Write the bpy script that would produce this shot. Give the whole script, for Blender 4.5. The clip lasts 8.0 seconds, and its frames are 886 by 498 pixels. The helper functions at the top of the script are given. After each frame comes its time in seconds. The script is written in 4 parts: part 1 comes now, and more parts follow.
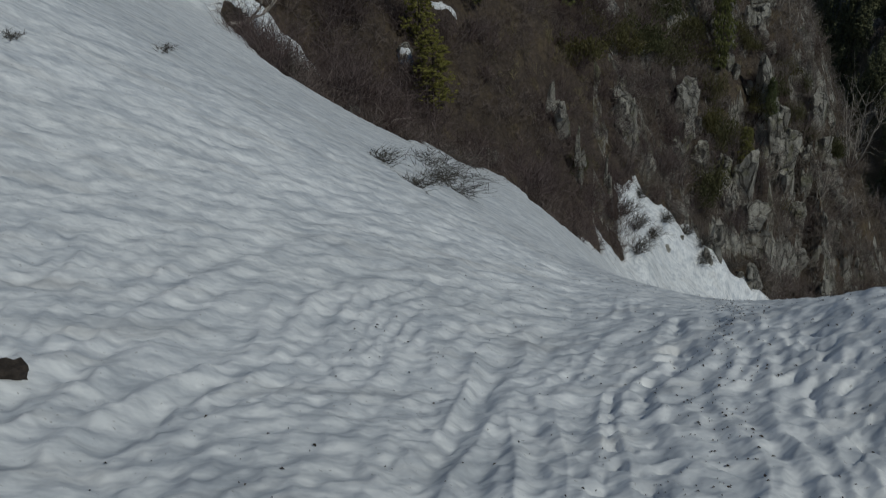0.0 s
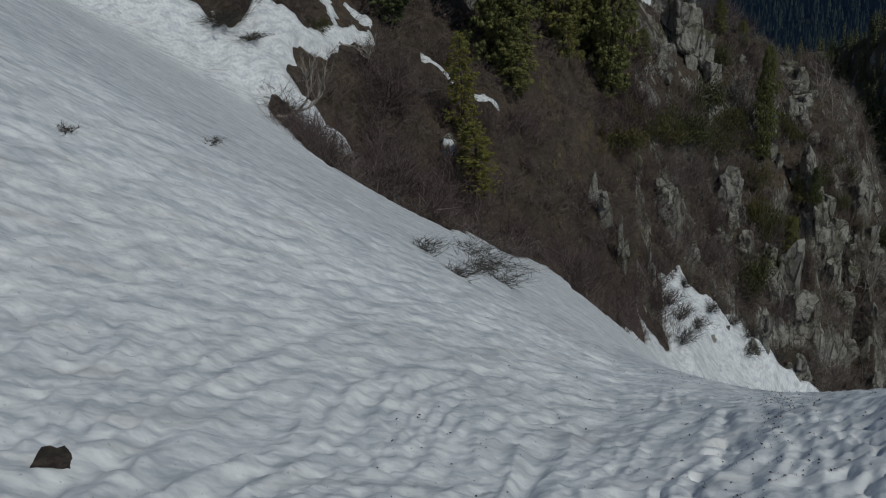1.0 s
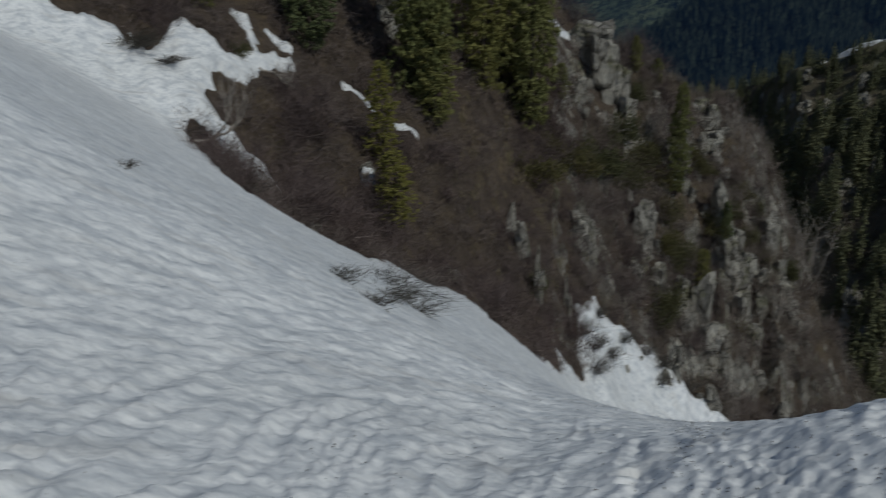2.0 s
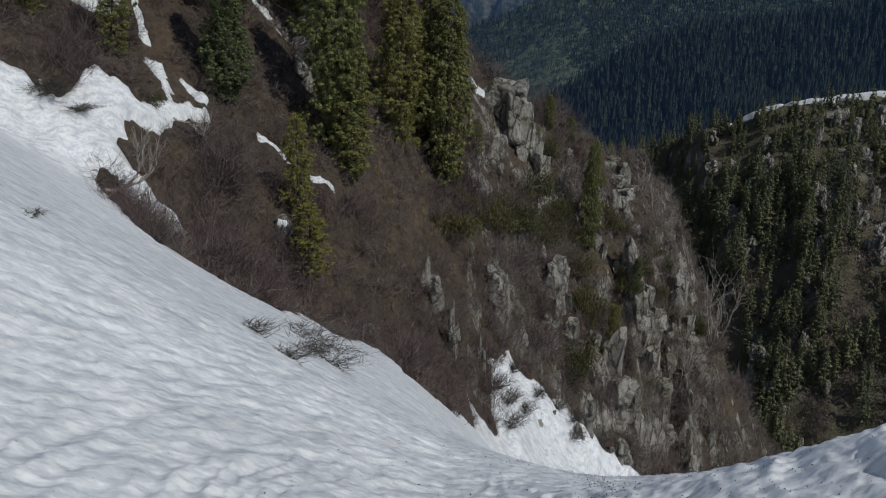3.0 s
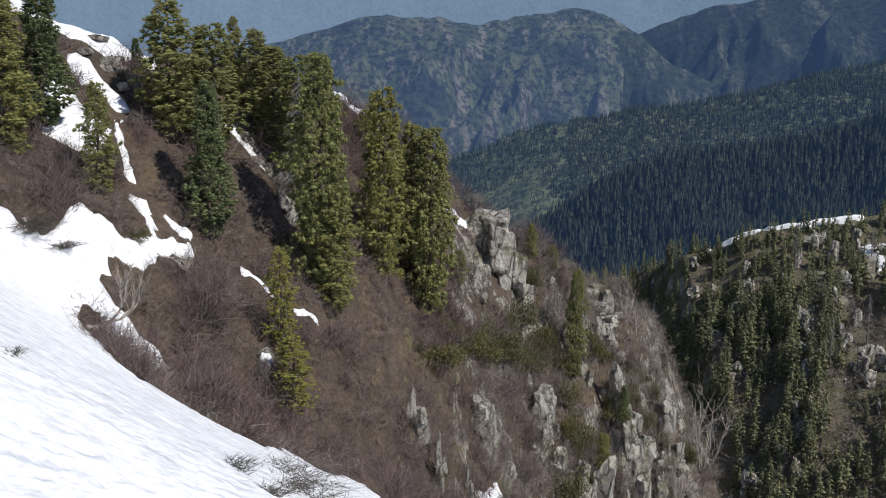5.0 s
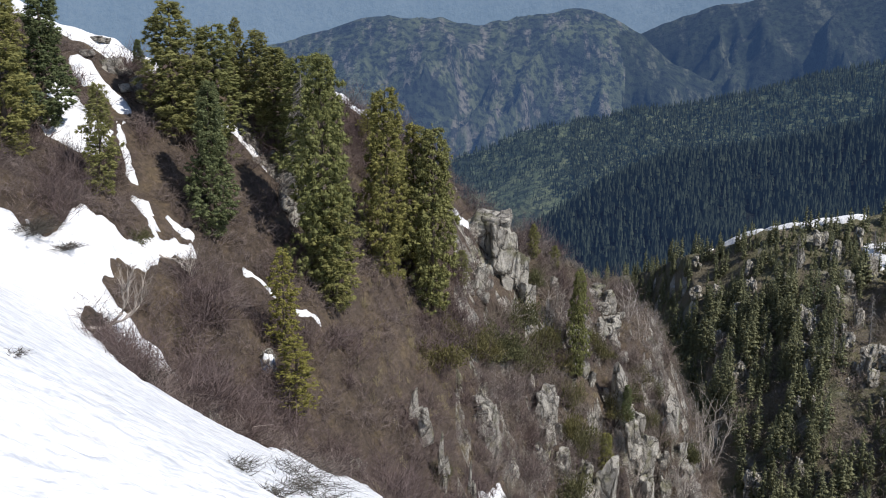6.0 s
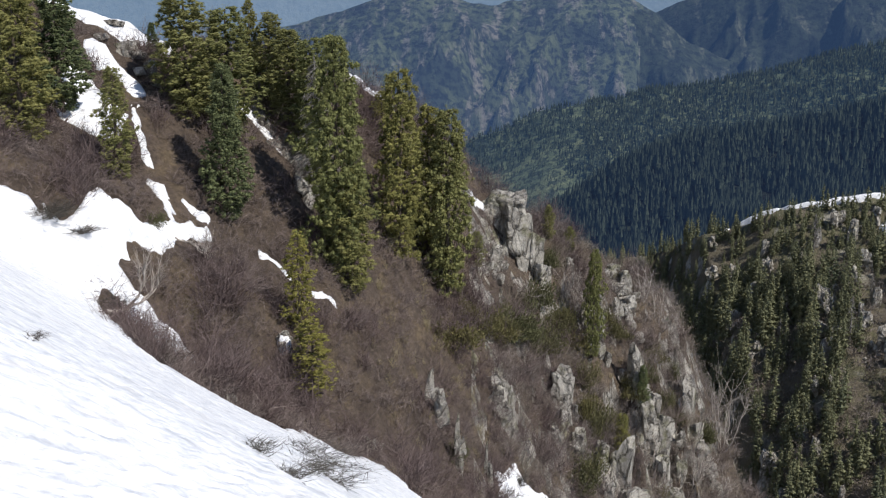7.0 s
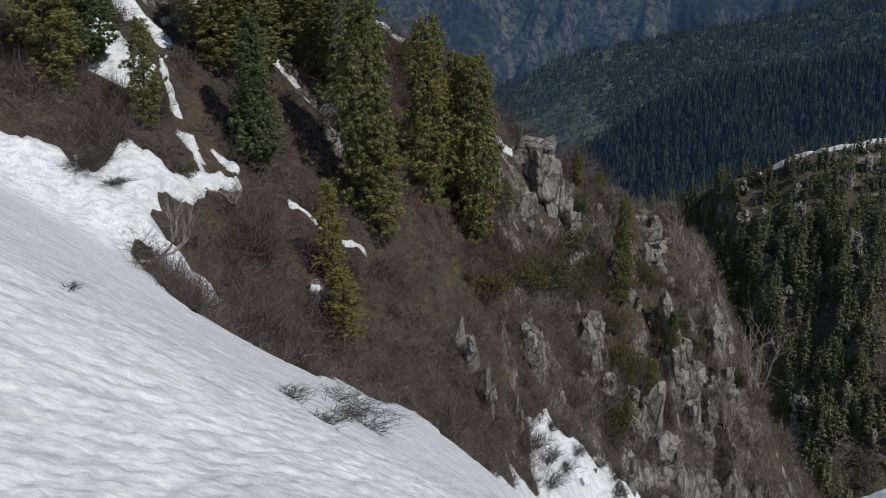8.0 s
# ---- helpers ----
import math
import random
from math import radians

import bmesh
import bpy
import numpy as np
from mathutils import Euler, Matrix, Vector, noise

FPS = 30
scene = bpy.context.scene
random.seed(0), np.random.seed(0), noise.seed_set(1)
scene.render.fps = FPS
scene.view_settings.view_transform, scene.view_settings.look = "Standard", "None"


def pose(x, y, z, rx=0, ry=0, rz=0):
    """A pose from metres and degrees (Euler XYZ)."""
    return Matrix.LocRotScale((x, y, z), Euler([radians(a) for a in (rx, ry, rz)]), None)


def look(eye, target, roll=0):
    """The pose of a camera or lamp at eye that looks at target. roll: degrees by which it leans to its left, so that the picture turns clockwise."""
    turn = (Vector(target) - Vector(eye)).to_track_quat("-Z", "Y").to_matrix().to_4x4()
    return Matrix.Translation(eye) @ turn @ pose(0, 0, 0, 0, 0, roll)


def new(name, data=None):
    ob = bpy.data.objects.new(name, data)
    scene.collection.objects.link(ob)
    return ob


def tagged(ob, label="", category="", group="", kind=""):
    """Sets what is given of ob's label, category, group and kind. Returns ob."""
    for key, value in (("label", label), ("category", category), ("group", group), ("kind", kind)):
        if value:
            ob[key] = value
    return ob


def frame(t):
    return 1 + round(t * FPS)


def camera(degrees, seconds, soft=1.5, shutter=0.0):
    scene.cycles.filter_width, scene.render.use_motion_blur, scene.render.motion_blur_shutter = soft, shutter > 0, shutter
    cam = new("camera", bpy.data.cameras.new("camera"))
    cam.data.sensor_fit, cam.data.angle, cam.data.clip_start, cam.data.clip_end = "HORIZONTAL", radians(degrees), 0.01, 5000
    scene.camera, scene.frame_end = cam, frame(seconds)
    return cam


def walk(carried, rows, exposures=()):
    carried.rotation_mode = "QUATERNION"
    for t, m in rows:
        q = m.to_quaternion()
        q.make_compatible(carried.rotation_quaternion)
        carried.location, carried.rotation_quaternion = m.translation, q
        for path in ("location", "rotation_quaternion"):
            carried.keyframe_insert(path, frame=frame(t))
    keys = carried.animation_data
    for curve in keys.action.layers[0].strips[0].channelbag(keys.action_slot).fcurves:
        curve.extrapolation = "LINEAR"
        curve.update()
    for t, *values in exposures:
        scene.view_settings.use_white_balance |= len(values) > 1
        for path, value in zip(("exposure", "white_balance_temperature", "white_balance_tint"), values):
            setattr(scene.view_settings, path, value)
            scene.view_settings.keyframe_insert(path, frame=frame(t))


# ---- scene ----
# ---------------------------------------------------------------- camera
cam = camera(46.0, 8.0, soft=1.05, shutter=0.3)


def turned(yaw, pitch, roll):
    """The eye stays where it is and turns: degrees to the left, up, and about the line of sight."""
    return pose(0.04, 0.03, 0, 90 + pitch, 0, yaw) @ pose(0, 0, 0, 0, 0, roll)


walk(cam, [
    (0.0, turned(8.24, -28.11, -2.84)),
    (0.5, turned(8.98, -25.36, -3.12)),
    (1.0, turned(10.52, -23.08, -3.74)),
    (1.5, turned(10.14, -22.22, -3.46)),
    (2.0, turned(5.6, -21.70, -1.11)),
    (2.2, turned(2.08, -21.14, 0.52)),
    (3.3, turned(0.62, -17.58, 1.17)),
    (3.5, turned(1.4, -16.64, 0.87)),
    (4.0, turned(0.32, -14.71, 0.90)),
    (4.5, turned(-0.04, -12.79, 0.36)),
    (4.7, turned(-0.17, -11.63, 0.34)),
    (6.0, turned(-0.06, -11.58, 0.12)),
    (6.5, turned(0.0, -12.0, 0.0)),
    (7.0, turned(0.78, -12.60, -0.38)),
    (7.5, turned(2.45, -15.68, -1.26)),
    (8.0, turned(2.49, -15.46, -1.39)),
], exposures=[
    (0.0, -1.32, 6250, 2), (1.0, -1.25, 6250, 3), (2.2, -1.15, 6300, 4), (3.3, -0.46, 6350, 8), (3.5, -0.37, 6350, 8), (4.0, -0.17, 6400, 9),
    (4.5, 0.19, 6450, 11), (6.0, 0.54, 6500, 12), (6.5, 0.54, 6500, 12), (7.0, 0.48, 6500, 12), (7.5, 0.08, 6450, 12), (8.0, -0.40, 6400, 9)])

# ---------------------------------------------------------------- daylight
SUN_AZ, SUN_EL = 123.0, 48.0          # degrees to the right of straight ahead, above the horizon
world = bpy.data.worlds.new("sky")
scene.world = world
world.use_nodes = True
wn = world.node_tree.nodes
sky = wn.new("ShaderNodeTexSky")
sky.sky_type = "NISHITA"
sky.sun_disc = False
sky.sun_elevation = radians(SUN_EL)
sky.sun_rotation = radians(SUN_AZ)
sky.altitude = 2500
sky.dust_density = 0.6
wn["Background"].inputs["Strength"].default_value = 0.10
world.node_tree.links.new(sky.outputs["Color"], wn["Background"].inputs["Color"])
sun = new("sun", bpy.data.lights.new("sun", "SUN"))
sun.data.energy = 3.6
sun.data.angle = radians(0.53)
sun.data.color = (1.0, 0.95, 0.87)
sun_way = Vector((math.sin(radians(SUN_AZ)) * math.cos(radians(SUN_EL)),
                  math.cos(radians(SUN_AZ)) * math.cos(radians(SUN_EL)), math.sin(radians(SUN_EL))))
sun.matrix_world = look(sun_way * 100, (0, 0, 0))

# ---------------------------------------------------------------- shape of the land
# <terrain>
TABLE = np.random.RandomState(7).rand(256, 256)


def vnoise(x, y):
    """Smooth noise, -1 to 1, one lump a unit."""
    x, y = np.asarray(x, float), np.asarray(y, float)
    i, j = np.floor(x).astype(int), np.floor(y).astype(int)
    u, v = x - i, y - j
    u, v = u * u * u * (u * (6 * u - 15) + 10), v * v * v * (v * (6 * v - 15) + 10)
    a, b = TABLE[i & 255, j & 255], TABLE[(i + 1) & 255, j & 255]
    c, d = TABLE[i & 255, (j + 1) & 255], TABLE[(i + 1) & 255, (j + 1) & 255]
    return 2 * ((a * (1 - u) + b * u) * (1 - v) + (c * (1 - u) + d * u) * v) - 1


def fbm(x, y, octaves=4, gain=0.5):
    total, size = 0.0, 1.0
    for o in range(octaves):
        total = total + size * vnoise(x * 2.03 ** o + 17.3 * o, y * 2.03 ** o + 9.1 * o)
        size *= gain
    return total


def gnoise(x, y):
    """Gradient noise, about -1 to 1, with no trace of its grid."""
    x, y = np.asarray(x, float), np.asarray(y, float)
    i, j = np.floor(x).astype(int), np.floor(y).astype(int)
    u, v = x - i, y - j

    def corner(a, b):
        g = TABLE[(i + a) & 255, (j + b) & 255] * 2 * np.pi * 7
        return np.cos(g) * (u - a) + np.sin(g) * (v - b)

    p, q = u * u * u * (u * (6 * u - 15) + 10), v * v * v * (v * (6 * v - 15) + 10)
    return 1.5 * ((corner(0, 0) * (1 - p) + corner(1, 0) * p) * (1 - q) + (corner(0, 1) * (1 - p) + corner(1, 1) * p) * q)


def smoothstep(a, b, x):
    t = np.clip((x - a) / (b - a), 0, 1)
    return t * t * (3 - 2 * t)


def smax(a, b, k):
    h = np.clip(0.5 + 0.5 * (a - b) / k, 0, 1)
    return b * (1 - h) + a * h + k * h * (1 - h)


def ridge(x, y, crest, front, back):
    """Height of a ridge: its crest line from points (x, y, z), falling off by front towards the eye and back behind it."""
    p = np.array(crest, float)
    cy, cz = np.interp(x, p[:, 0], p[:, 1]), np.interp(x, p[:, 0], p[:, 2])
    d = cy - y
    return cz - np.where(d > 0, front * d, -back * d)


def deep(x, y, crest, near_to, far_to):
    """0 at a crest line, 1 well below it."""
    p = np.array(crest, float)
    return smoothstep(near_to, far_to, np.abs(np.interp(x, p[:, 0], p[:, 1]) - y))


# the wooded spur across the gully, its crest falling from the upper left
SPUR = [(-90, 5, 38), (-45, 40, 11), (-25, 60, 1.9), (-18, 66, 0.2), (-12, 72, -2.0), (-7, 79, -3.9), (0, 84, -11.0), (6, 88, -17),
        (13, 93, -21.5), (20.5, 98, -26.8), (24.5, 96, -36.5), (27, 93, -43), (45, 100, -75), (80, 130, -120)]
# the rocky, wooded ridge beyond it, with old snow along its top
MIDDLE = [(20, 262, -75), (38, 258, -61), (48, 250, -57), (56, 233, -48.5), (61, 231, -46.8), (67, 228, -43), (72.5, 225, -40.4), (82, 223, -39.6), (95, 221, -37.6), (150, 220, -30), (260, 230, 0)]


def slope_of_spur(x):
    return 0.5 + 0.3 * smoothstep(-8, 18, x)


def base(x, y):
    """The ground without snow, near the eye."""
    x, y = np.asarray(x, float), np.asarray(y, float)
    r = np.hypot(x, y)
    p = -0.60 * x * (0.15 + 0.85 * smoothstep(2, 14, r)) - 0.468 * y
    field = -1.6 + np.where(p > 0, 170 * np.tanh(p / 170), 380 * np.tanh(p / 380))
    # the shoulder that the eye stands on swells to the right and falls off beyond; a shallow hollow lies ahead of it
    swell = smoothstep(2, 8, r) * (1 - smoothstep(24, 40, r)) * smoothstep(-12, 0, y)
    field = field + 0.30 * smax(x - 0.12 * y, 0 * x, 1.5) * swell
    xs = np.clip(x, 0, 9)
    field = field + (0.30 * xs + 0.026 * xs * xs) * swell
    field = field - 6.0 * smoothstep(13, 34, y + 0.9 * x) * smoothstep(-3, 9, x) * (1 - smoothstep(50, 80, r))
    field = field - 0.3 * (1 - smoothstep(3, 12, r)) - 0.21 * smoothstep(7.8, 11.2, r) * smoothstep(0.3, 2.4, x)
    field = field - 0.75 * np.exp(-((x + 7) / 6) ** 2 - ((y - 32) / 11) ** 2)
    field = field + 0.14 * fbm(x / 9, y / 9, 2) * smoothstep(4, 14, r)
    hill = ridge(x, y, SPUR, slope_of_spur(x), 0.75)
    rough = smoothstep(28, 45, r)
    hill = hill + (1.1 * fbm(x / 11 + 3, y / 11, 3) + 0.35 * fbm(x / 2.1, y / 2.1 + 5, 3)) * rough
    # crags: ribs running up the slope and broken steps between them
    d = np.interp(x, [p[0] for p in SPUR], [p[1] for p in SPUR]) - y
    m = (0.35 + 0.65 * smoothstep(8, 14, x)) * smoothstep(2, 8, x + 2.5 * vnoise(x / 6, y / 6)) * (1 - smoothstep(28, 34, x)) * smoothstep(2, 7, d) * (1 - smoothstep(26, 34, d))
    ribs = 1.2 * (1 - 2 * np.abs(vnoise(x / 2.7 + 5, y / 8))) + 0.7 * (1 - 2 * np.abs(vnoise(x / 1.15 + 9, y / 3.5)))
    s = d / 5.5 + 0.9 * vnoise(x / 4.2, y / 9 + 2) + 0.35 * vnoise(x / 1.5, y / 3)
    f = s - np.floor(s)
    steps = -2.6 * (smoothstep(0, 0.3, f) - f)
    hill = hill + m * (ribs + steps) + (1 - m) * 0.35 * (1 - 2 * np.abs(vnoise(x / 2.3 + 3, y / 6))) * rough
    return smax(field, hill, 1.2)


def land(x, y):
    """All the ground, out to the far mountains."""
    x, y = np.asarray(x, float), np.asarray(y, float)
    r = np.hypot(x, y)
    z = base(x, y)
    far = smoothstep(140, 190, r) * (0.22 + 0.78 * deep(x, y, MIDDLE, 3, 30))
    mid = ridge(x, y, MIDDLE, 0.62, 0.7) + far * (3.2 * fbm(x / 38, y / 38, 3) + 1.6 * (1 - 2 * np.abs(vnoise(x / 9, y / 22))) + 1.6 * fbm(x / 6, y / 6, 3))
    mid = np.where(r > 135, mid, -999)
    z = np.maximum(z, mid)
    w2 = 16 * fbm(x / 170 + 2, y / 170, 4) + 26 * (0.5 - np.abs(vnoise(x / 95 + 2, y / 210))) + 9 * (0.5 - np.abs(vnoise(x / 38, y / 90)))
    z = np.maximum(z, np.where(r > 420, ridge(x, y, DARK, 0.55, 0.5) + w2 * (0.15 + 0.85 * deep(x, y, DARK, 10, 160)), -999))
    w3 = 30 * fbm(x / 420 + 8, y / 420, 5) - 26 * np.abs(vnoise((x + 0.4 * y) / 150, y / 420))
    z = np.maximum(z, np.where(r > 900, ridge(x, y, GREEN, 0.36, 0.4) + w3 * (0.12 + 0.88 * deep(x, y, GREEN, 20, 260)), -999))
    # steep gullies and ribs that run down the far mountains
    gul = 0.0
    wx, wy = 110 * fbm(x / 420, y / 420 + 4, 3), 140 * fbm(x / 420 + 9, y / 420, 3)
    for o, (w, size) in enumerate(((420, 1.0), (190, 0.62), (85, 0.40), (38, 0.22))):
        gul = gul + size * np.abs(vnoise((x + wx - 0.30 * y) / w + 4 + 7 * o, (y + wy) / (w * 2.6) + 3 * o))
    for crest in (GREAT, RIGHT):
        z = np.maximum(z, np.where(r > 2100, ridge(x, y, crest, 0.55, 0.5) + 24 * (0.8 - gul) - 330 * (gul - 0.5) * deep(x, y, crest, 15, 620), -999))
    return np.where(r > 300, np.maximum(z, -385 + 12 * fbm(x / 200, y / 200, 3)), z)


# crest lines of the far ridges: dark forest, green valley side, the great mountain, the peaks beside it
DARK = [(-400, 1150, -430), (46, 1100, -245), (99, 1090, -204), (129, 1090, -184), (163, 1085, -159), (203, 1080, -138), (242, 1075, -125), (297, 1065, -115), (375, 1045, -100), (430, 1020, -84), (800, 900, 40)]
GREEN = [(-900, 2200, -420), (0, 2060, -246), (40, 2050, -228), (95, 2040, -210), (159, 2020, -178), (232, 2000, -160), (306, 1990, -152), (366, 1970, -133), (437, 1960, -130), (571, 1920, -98), (671, 1890, -67), (771, 1850, -44), (1500, 1700, 150)]
GREAT = [(-2600, 3600, -500), (-1500, 3700, -240), (-900, 3800, -75), (-633, 3800, -31), (-451, 3800, 9), (-289, 3800, 58), (-168, 3800, 73), (-48, 3800, 68), (133, 3800, 48), (333, 3800, 73), (432, 3800, 91), (492, 3800, 101),
         (553, 3800, 87), (634, 3790, 48), (714, 3780, 8), (830, 3750, -100), (1100, 3700, -220), (2000, 3500, -400)]
RIGHT = [(300, 4300, -300), (640, 4200, -90), (792, 4200, 9), (912, 4150, 52), (1007, 4100, 94), (1160, 4040, 134), (1384, 3960, 162), (1750, 3800, 240), (2600, 3600, 480)]
# </terrain>


# ---------------------------------------------------------------- materials
def material(name, rough=0.85):
    m = bpy.data.materials.new(name)
    m.use_nodes = True
    n, l = m.node_tree.nodes, m.node_tree.links
    b = n["Principled BSDF"]
    b.inputs["Roughness"].default_value = rough
    b.inputs["Specular IOR Level"].default_value = 0.25
    return m, n, l, b


def ramp(n, l, source, stops):
    r = n.new("ShaderNodeValToRGB")
    e = r.color_ramp.elements
    while len(e) < len(stops):
        e.new(0.5)
    for k, (at, c) in enumerate(stops):
        e[k].position, e[k].color = at, (*c, 1)
    l.new(source, r.inputs["Fac"])
    return r.outputs["Color"]


def noise_node(n, l, vector, scale, detail=5, rough=0.55, stretch=(1, 1, 1), turn=0.0):
    if turn:
        way = n.new("ShaderNodeMapping")
        way.inputs["Rotation"].default_value = (0, 0, radians(-turn))
        l.new(vector, way.inputs["Vector"])
        vector = way.outputs["Vector"]
    mp = n.new("ShaderNodeMapping")
    mp.inputs["Scale"].default_value = stretch
    l.new(vector, mp.inputs["Vector"])
    t = n.new("ShaderNodeTexNoise")
    t.inputs["Scale"].default_value, t.inputs["Detail"].default_value, t.inputs["Roughness"].default_value = scale, detail, rough
    l.new(mp.outputs["Vector"], t.inputs["Vector"])
    return t.outputs["Fac"]


def mix(n, l, fac, a, b, how="MIX"):
    x = n.new("ShaderNodeMix")
    x.data_type, x.blend_type = "RGBA", how
    for socket, v in ((x.inputs["Factor"], fac), (x.inputs[6], a), (x.inputs[7], b)):
        if isinstance(v, (int, float)):
            socket.default_value = v
        elif isinstance(v, tuple):
            socket.default_value = (*v, 1)
        else:
            l.new(v, socket)
    return x.outputs[2]


def bump(n, l, b, height, strength, distance):
    u = n.new("ShaderNodeBump")
    u.inputs["Strength"].default_value, u.inputs["Distance"].default_value = strength, distance
    l.new(height, u.inputs["Height"])
    l.new(u.outputs["Normal"], b.inputs["Normal"])


def place_of(n):
    return n.new("ShaderNodeNewGeometry").outputs["Position"]


def own_place(n):
    return n.new("ShaderNodeTexCoord").outputs["Object"]


FALL = 37.9          # the way down the snow field, in degrees from x


def snow_material():
    m, n, l, b = material("old_snow", 0.6)
    p = place_of(n)
    broad = noise_node(n, l, p, 0.30, 4, 0.6, (0.4, 1.4, 0), FALL)
    # mottling in the colour: dirty hollows, plus painted relief of cups and lit flecks
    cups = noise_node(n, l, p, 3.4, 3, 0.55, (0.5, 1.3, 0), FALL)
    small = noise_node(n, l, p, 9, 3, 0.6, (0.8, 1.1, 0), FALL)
    dirt = noise_node(n, l, p, 1.7, 4, 0.55, (0.35, 1.5, 0), FALL)
    c = ramp(n, l, broad, [(0.35, (0.85, 0.86, 0.87)), (0.65, (0.75, 0.76, 0.765))])
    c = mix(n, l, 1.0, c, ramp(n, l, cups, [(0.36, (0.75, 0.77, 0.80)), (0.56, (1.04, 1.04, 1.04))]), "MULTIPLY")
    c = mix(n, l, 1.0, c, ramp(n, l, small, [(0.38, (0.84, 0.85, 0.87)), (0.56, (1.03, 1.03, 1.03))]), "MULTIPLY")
    d = ramp(n, l, dirt, [(0.54, (0, 0, 0)), (0.76, (0.40, 0.40, 0.40))])
    c = mix(n, l, d, c, (0.40, 0.37, 0.33))
    specks = noise_node(n, l, p, 30, 3, 0.5)
    c = mix(n, l, ramp(n, l, specks, [(0.68, (0, 0, 0)), (0.75, (0.5, 0.5, 0.5))]), c, (0.15, 0.125, 0.10))
    l.new(c, b.inputs["Base Color"])
    bump(n, l, b, noise_node(n, l, p, 6.5, 2, 0.5, (0.9, 1.1, 0), FALL), 0.5, 0.06)
    return m


def soil_material():
    m, n, l, b = material("hillside_soil", 0.95)
    p = place_of(n)
    c = ramp(n, l, noise_node(n, l, p, 0.35, 8, 0.65), [(0.30, (0.060, 0.046, 0.038)), (0.50, (0.112, 0.088, 0.071)), (0.62, (0.150, 0.116, 0.080)), (0.75, (0.110, 0.098, 0.052))])
    f = ramp(n, l, noise_node(n, l, p, 4.0, 6, 0.7), [(0.3, (0.45, 0.45, 0.45)), (0.7, (1.25, 1.22, 1.15))])
    l.new(mix(n, l, 1.0, c, f, "MULTIPLY"), b.inputs["Base Color"])
    bump(n, l, b, noise_node(n, l, p, 3.0, 8, 0.7), 0.9, 0.4)
    return m


def ridge_material():
    m, n, l, b = material("rocky_slope", 0.95)
    p = place_of(n)
    c = ramp(n, l, noise_node(n, l, p, 0.09, 8, 0.7, (1, 1, 0.5)), [(0.32, (0.110, 0.100, 0.064)), (0.46, (0.165, 0.142, 0.105)), (0.54, (0.120, 0.116, 0.066)), (0.66, (0.35, 0.335, 0.295))])
    l.new(c, b.inputs["Base Color"])
    bump(n, l, b, noise_node(n, l, p, 0.7, 8, 0.7), 0.9, 1.2)
    return m


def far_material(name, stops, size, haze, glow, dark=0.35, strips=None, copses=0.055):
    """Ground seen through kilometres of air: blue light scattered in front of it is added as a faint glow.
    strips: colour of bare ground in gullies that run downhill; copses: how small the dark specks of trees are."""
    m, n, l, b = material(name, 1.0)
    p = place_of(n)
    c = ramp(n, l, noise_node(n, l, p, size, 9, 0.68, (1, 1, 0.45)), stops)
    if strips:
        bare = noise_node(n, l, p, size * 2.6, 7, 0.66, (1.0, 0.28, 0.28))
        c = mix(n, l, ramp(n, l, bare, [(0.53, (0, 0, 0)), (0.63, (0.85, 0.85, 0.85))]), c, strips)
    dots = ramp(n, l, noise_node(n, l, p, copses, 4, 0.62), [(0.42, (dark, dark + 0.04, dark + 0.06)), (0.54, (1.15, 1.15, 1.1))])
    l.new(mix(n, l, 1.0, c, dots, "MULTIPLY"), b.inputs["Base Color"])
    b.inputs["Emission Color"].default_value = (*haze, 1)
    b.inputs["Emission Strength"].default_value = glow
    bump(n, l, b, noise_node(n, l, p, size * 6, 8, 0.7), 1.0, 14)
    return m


def needle_material(name, dark, light, glow=None):
    m, n, l, b = material(name, 1.0)
    b.inputs["Specular IOR Level"].default_value = 0.05
    g = n.new("ShaderNodeNewGeometry")
    o = n.new("ShaderNodeObjectInfo")
    c = ramp(n, l, g.outputs["Random Per Island"], [(0.0, dark), (0.75, light), (1.0, tuple(1.2 * v for v in light))])
    t = ramp(n, l, o.outputs["Random"], [(0.0, (0.84, 0.90, 0.90)), (0.5, (1, 1, 1)), (1.0, (1.10, 1.05, 0.90))])
    colour = mix(n, l, 1.0, c, t, "MULTIPLY")
    l.new(colour, b.inputs["Base Color"])
    # glow: blue haze before far trees, put into the needles as emission
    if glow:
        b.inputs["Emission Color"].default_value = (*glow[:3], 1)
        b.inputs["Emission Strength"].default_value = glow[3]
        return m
    # light that comes through the needles
    through_needles = n.new("ShaderNodeBsdfTranslucent")
    l.new(colour, through_needles.inputs["Color"])
    both = n.new("ShaderNodeMixShader")
    both.inputs["Fac"].default_value = 0.28
    l.new(b.outputs["BSDF"], both.inputs[1])
    l.new(through_needles.outputs["BSDF"], both.inputs[2])
    l.new(both.outputs["Shader"], n["Material Output"].inputs["Surface"])
    return m


def bark_material(name, a, c2, size):
    m, n, l, b = material(name, 0.9)
    p = own_place(n)
    f = noise_node(n, l, p, size, 6, 0.65, (1, 1, 0.35))
    l.new(ramp(n, l, f, [(0.35, a), (0.65, c2)]), b.inputs["Base Color"])
    bump(n, l, b, f, 0.7, 0.05)
    return m


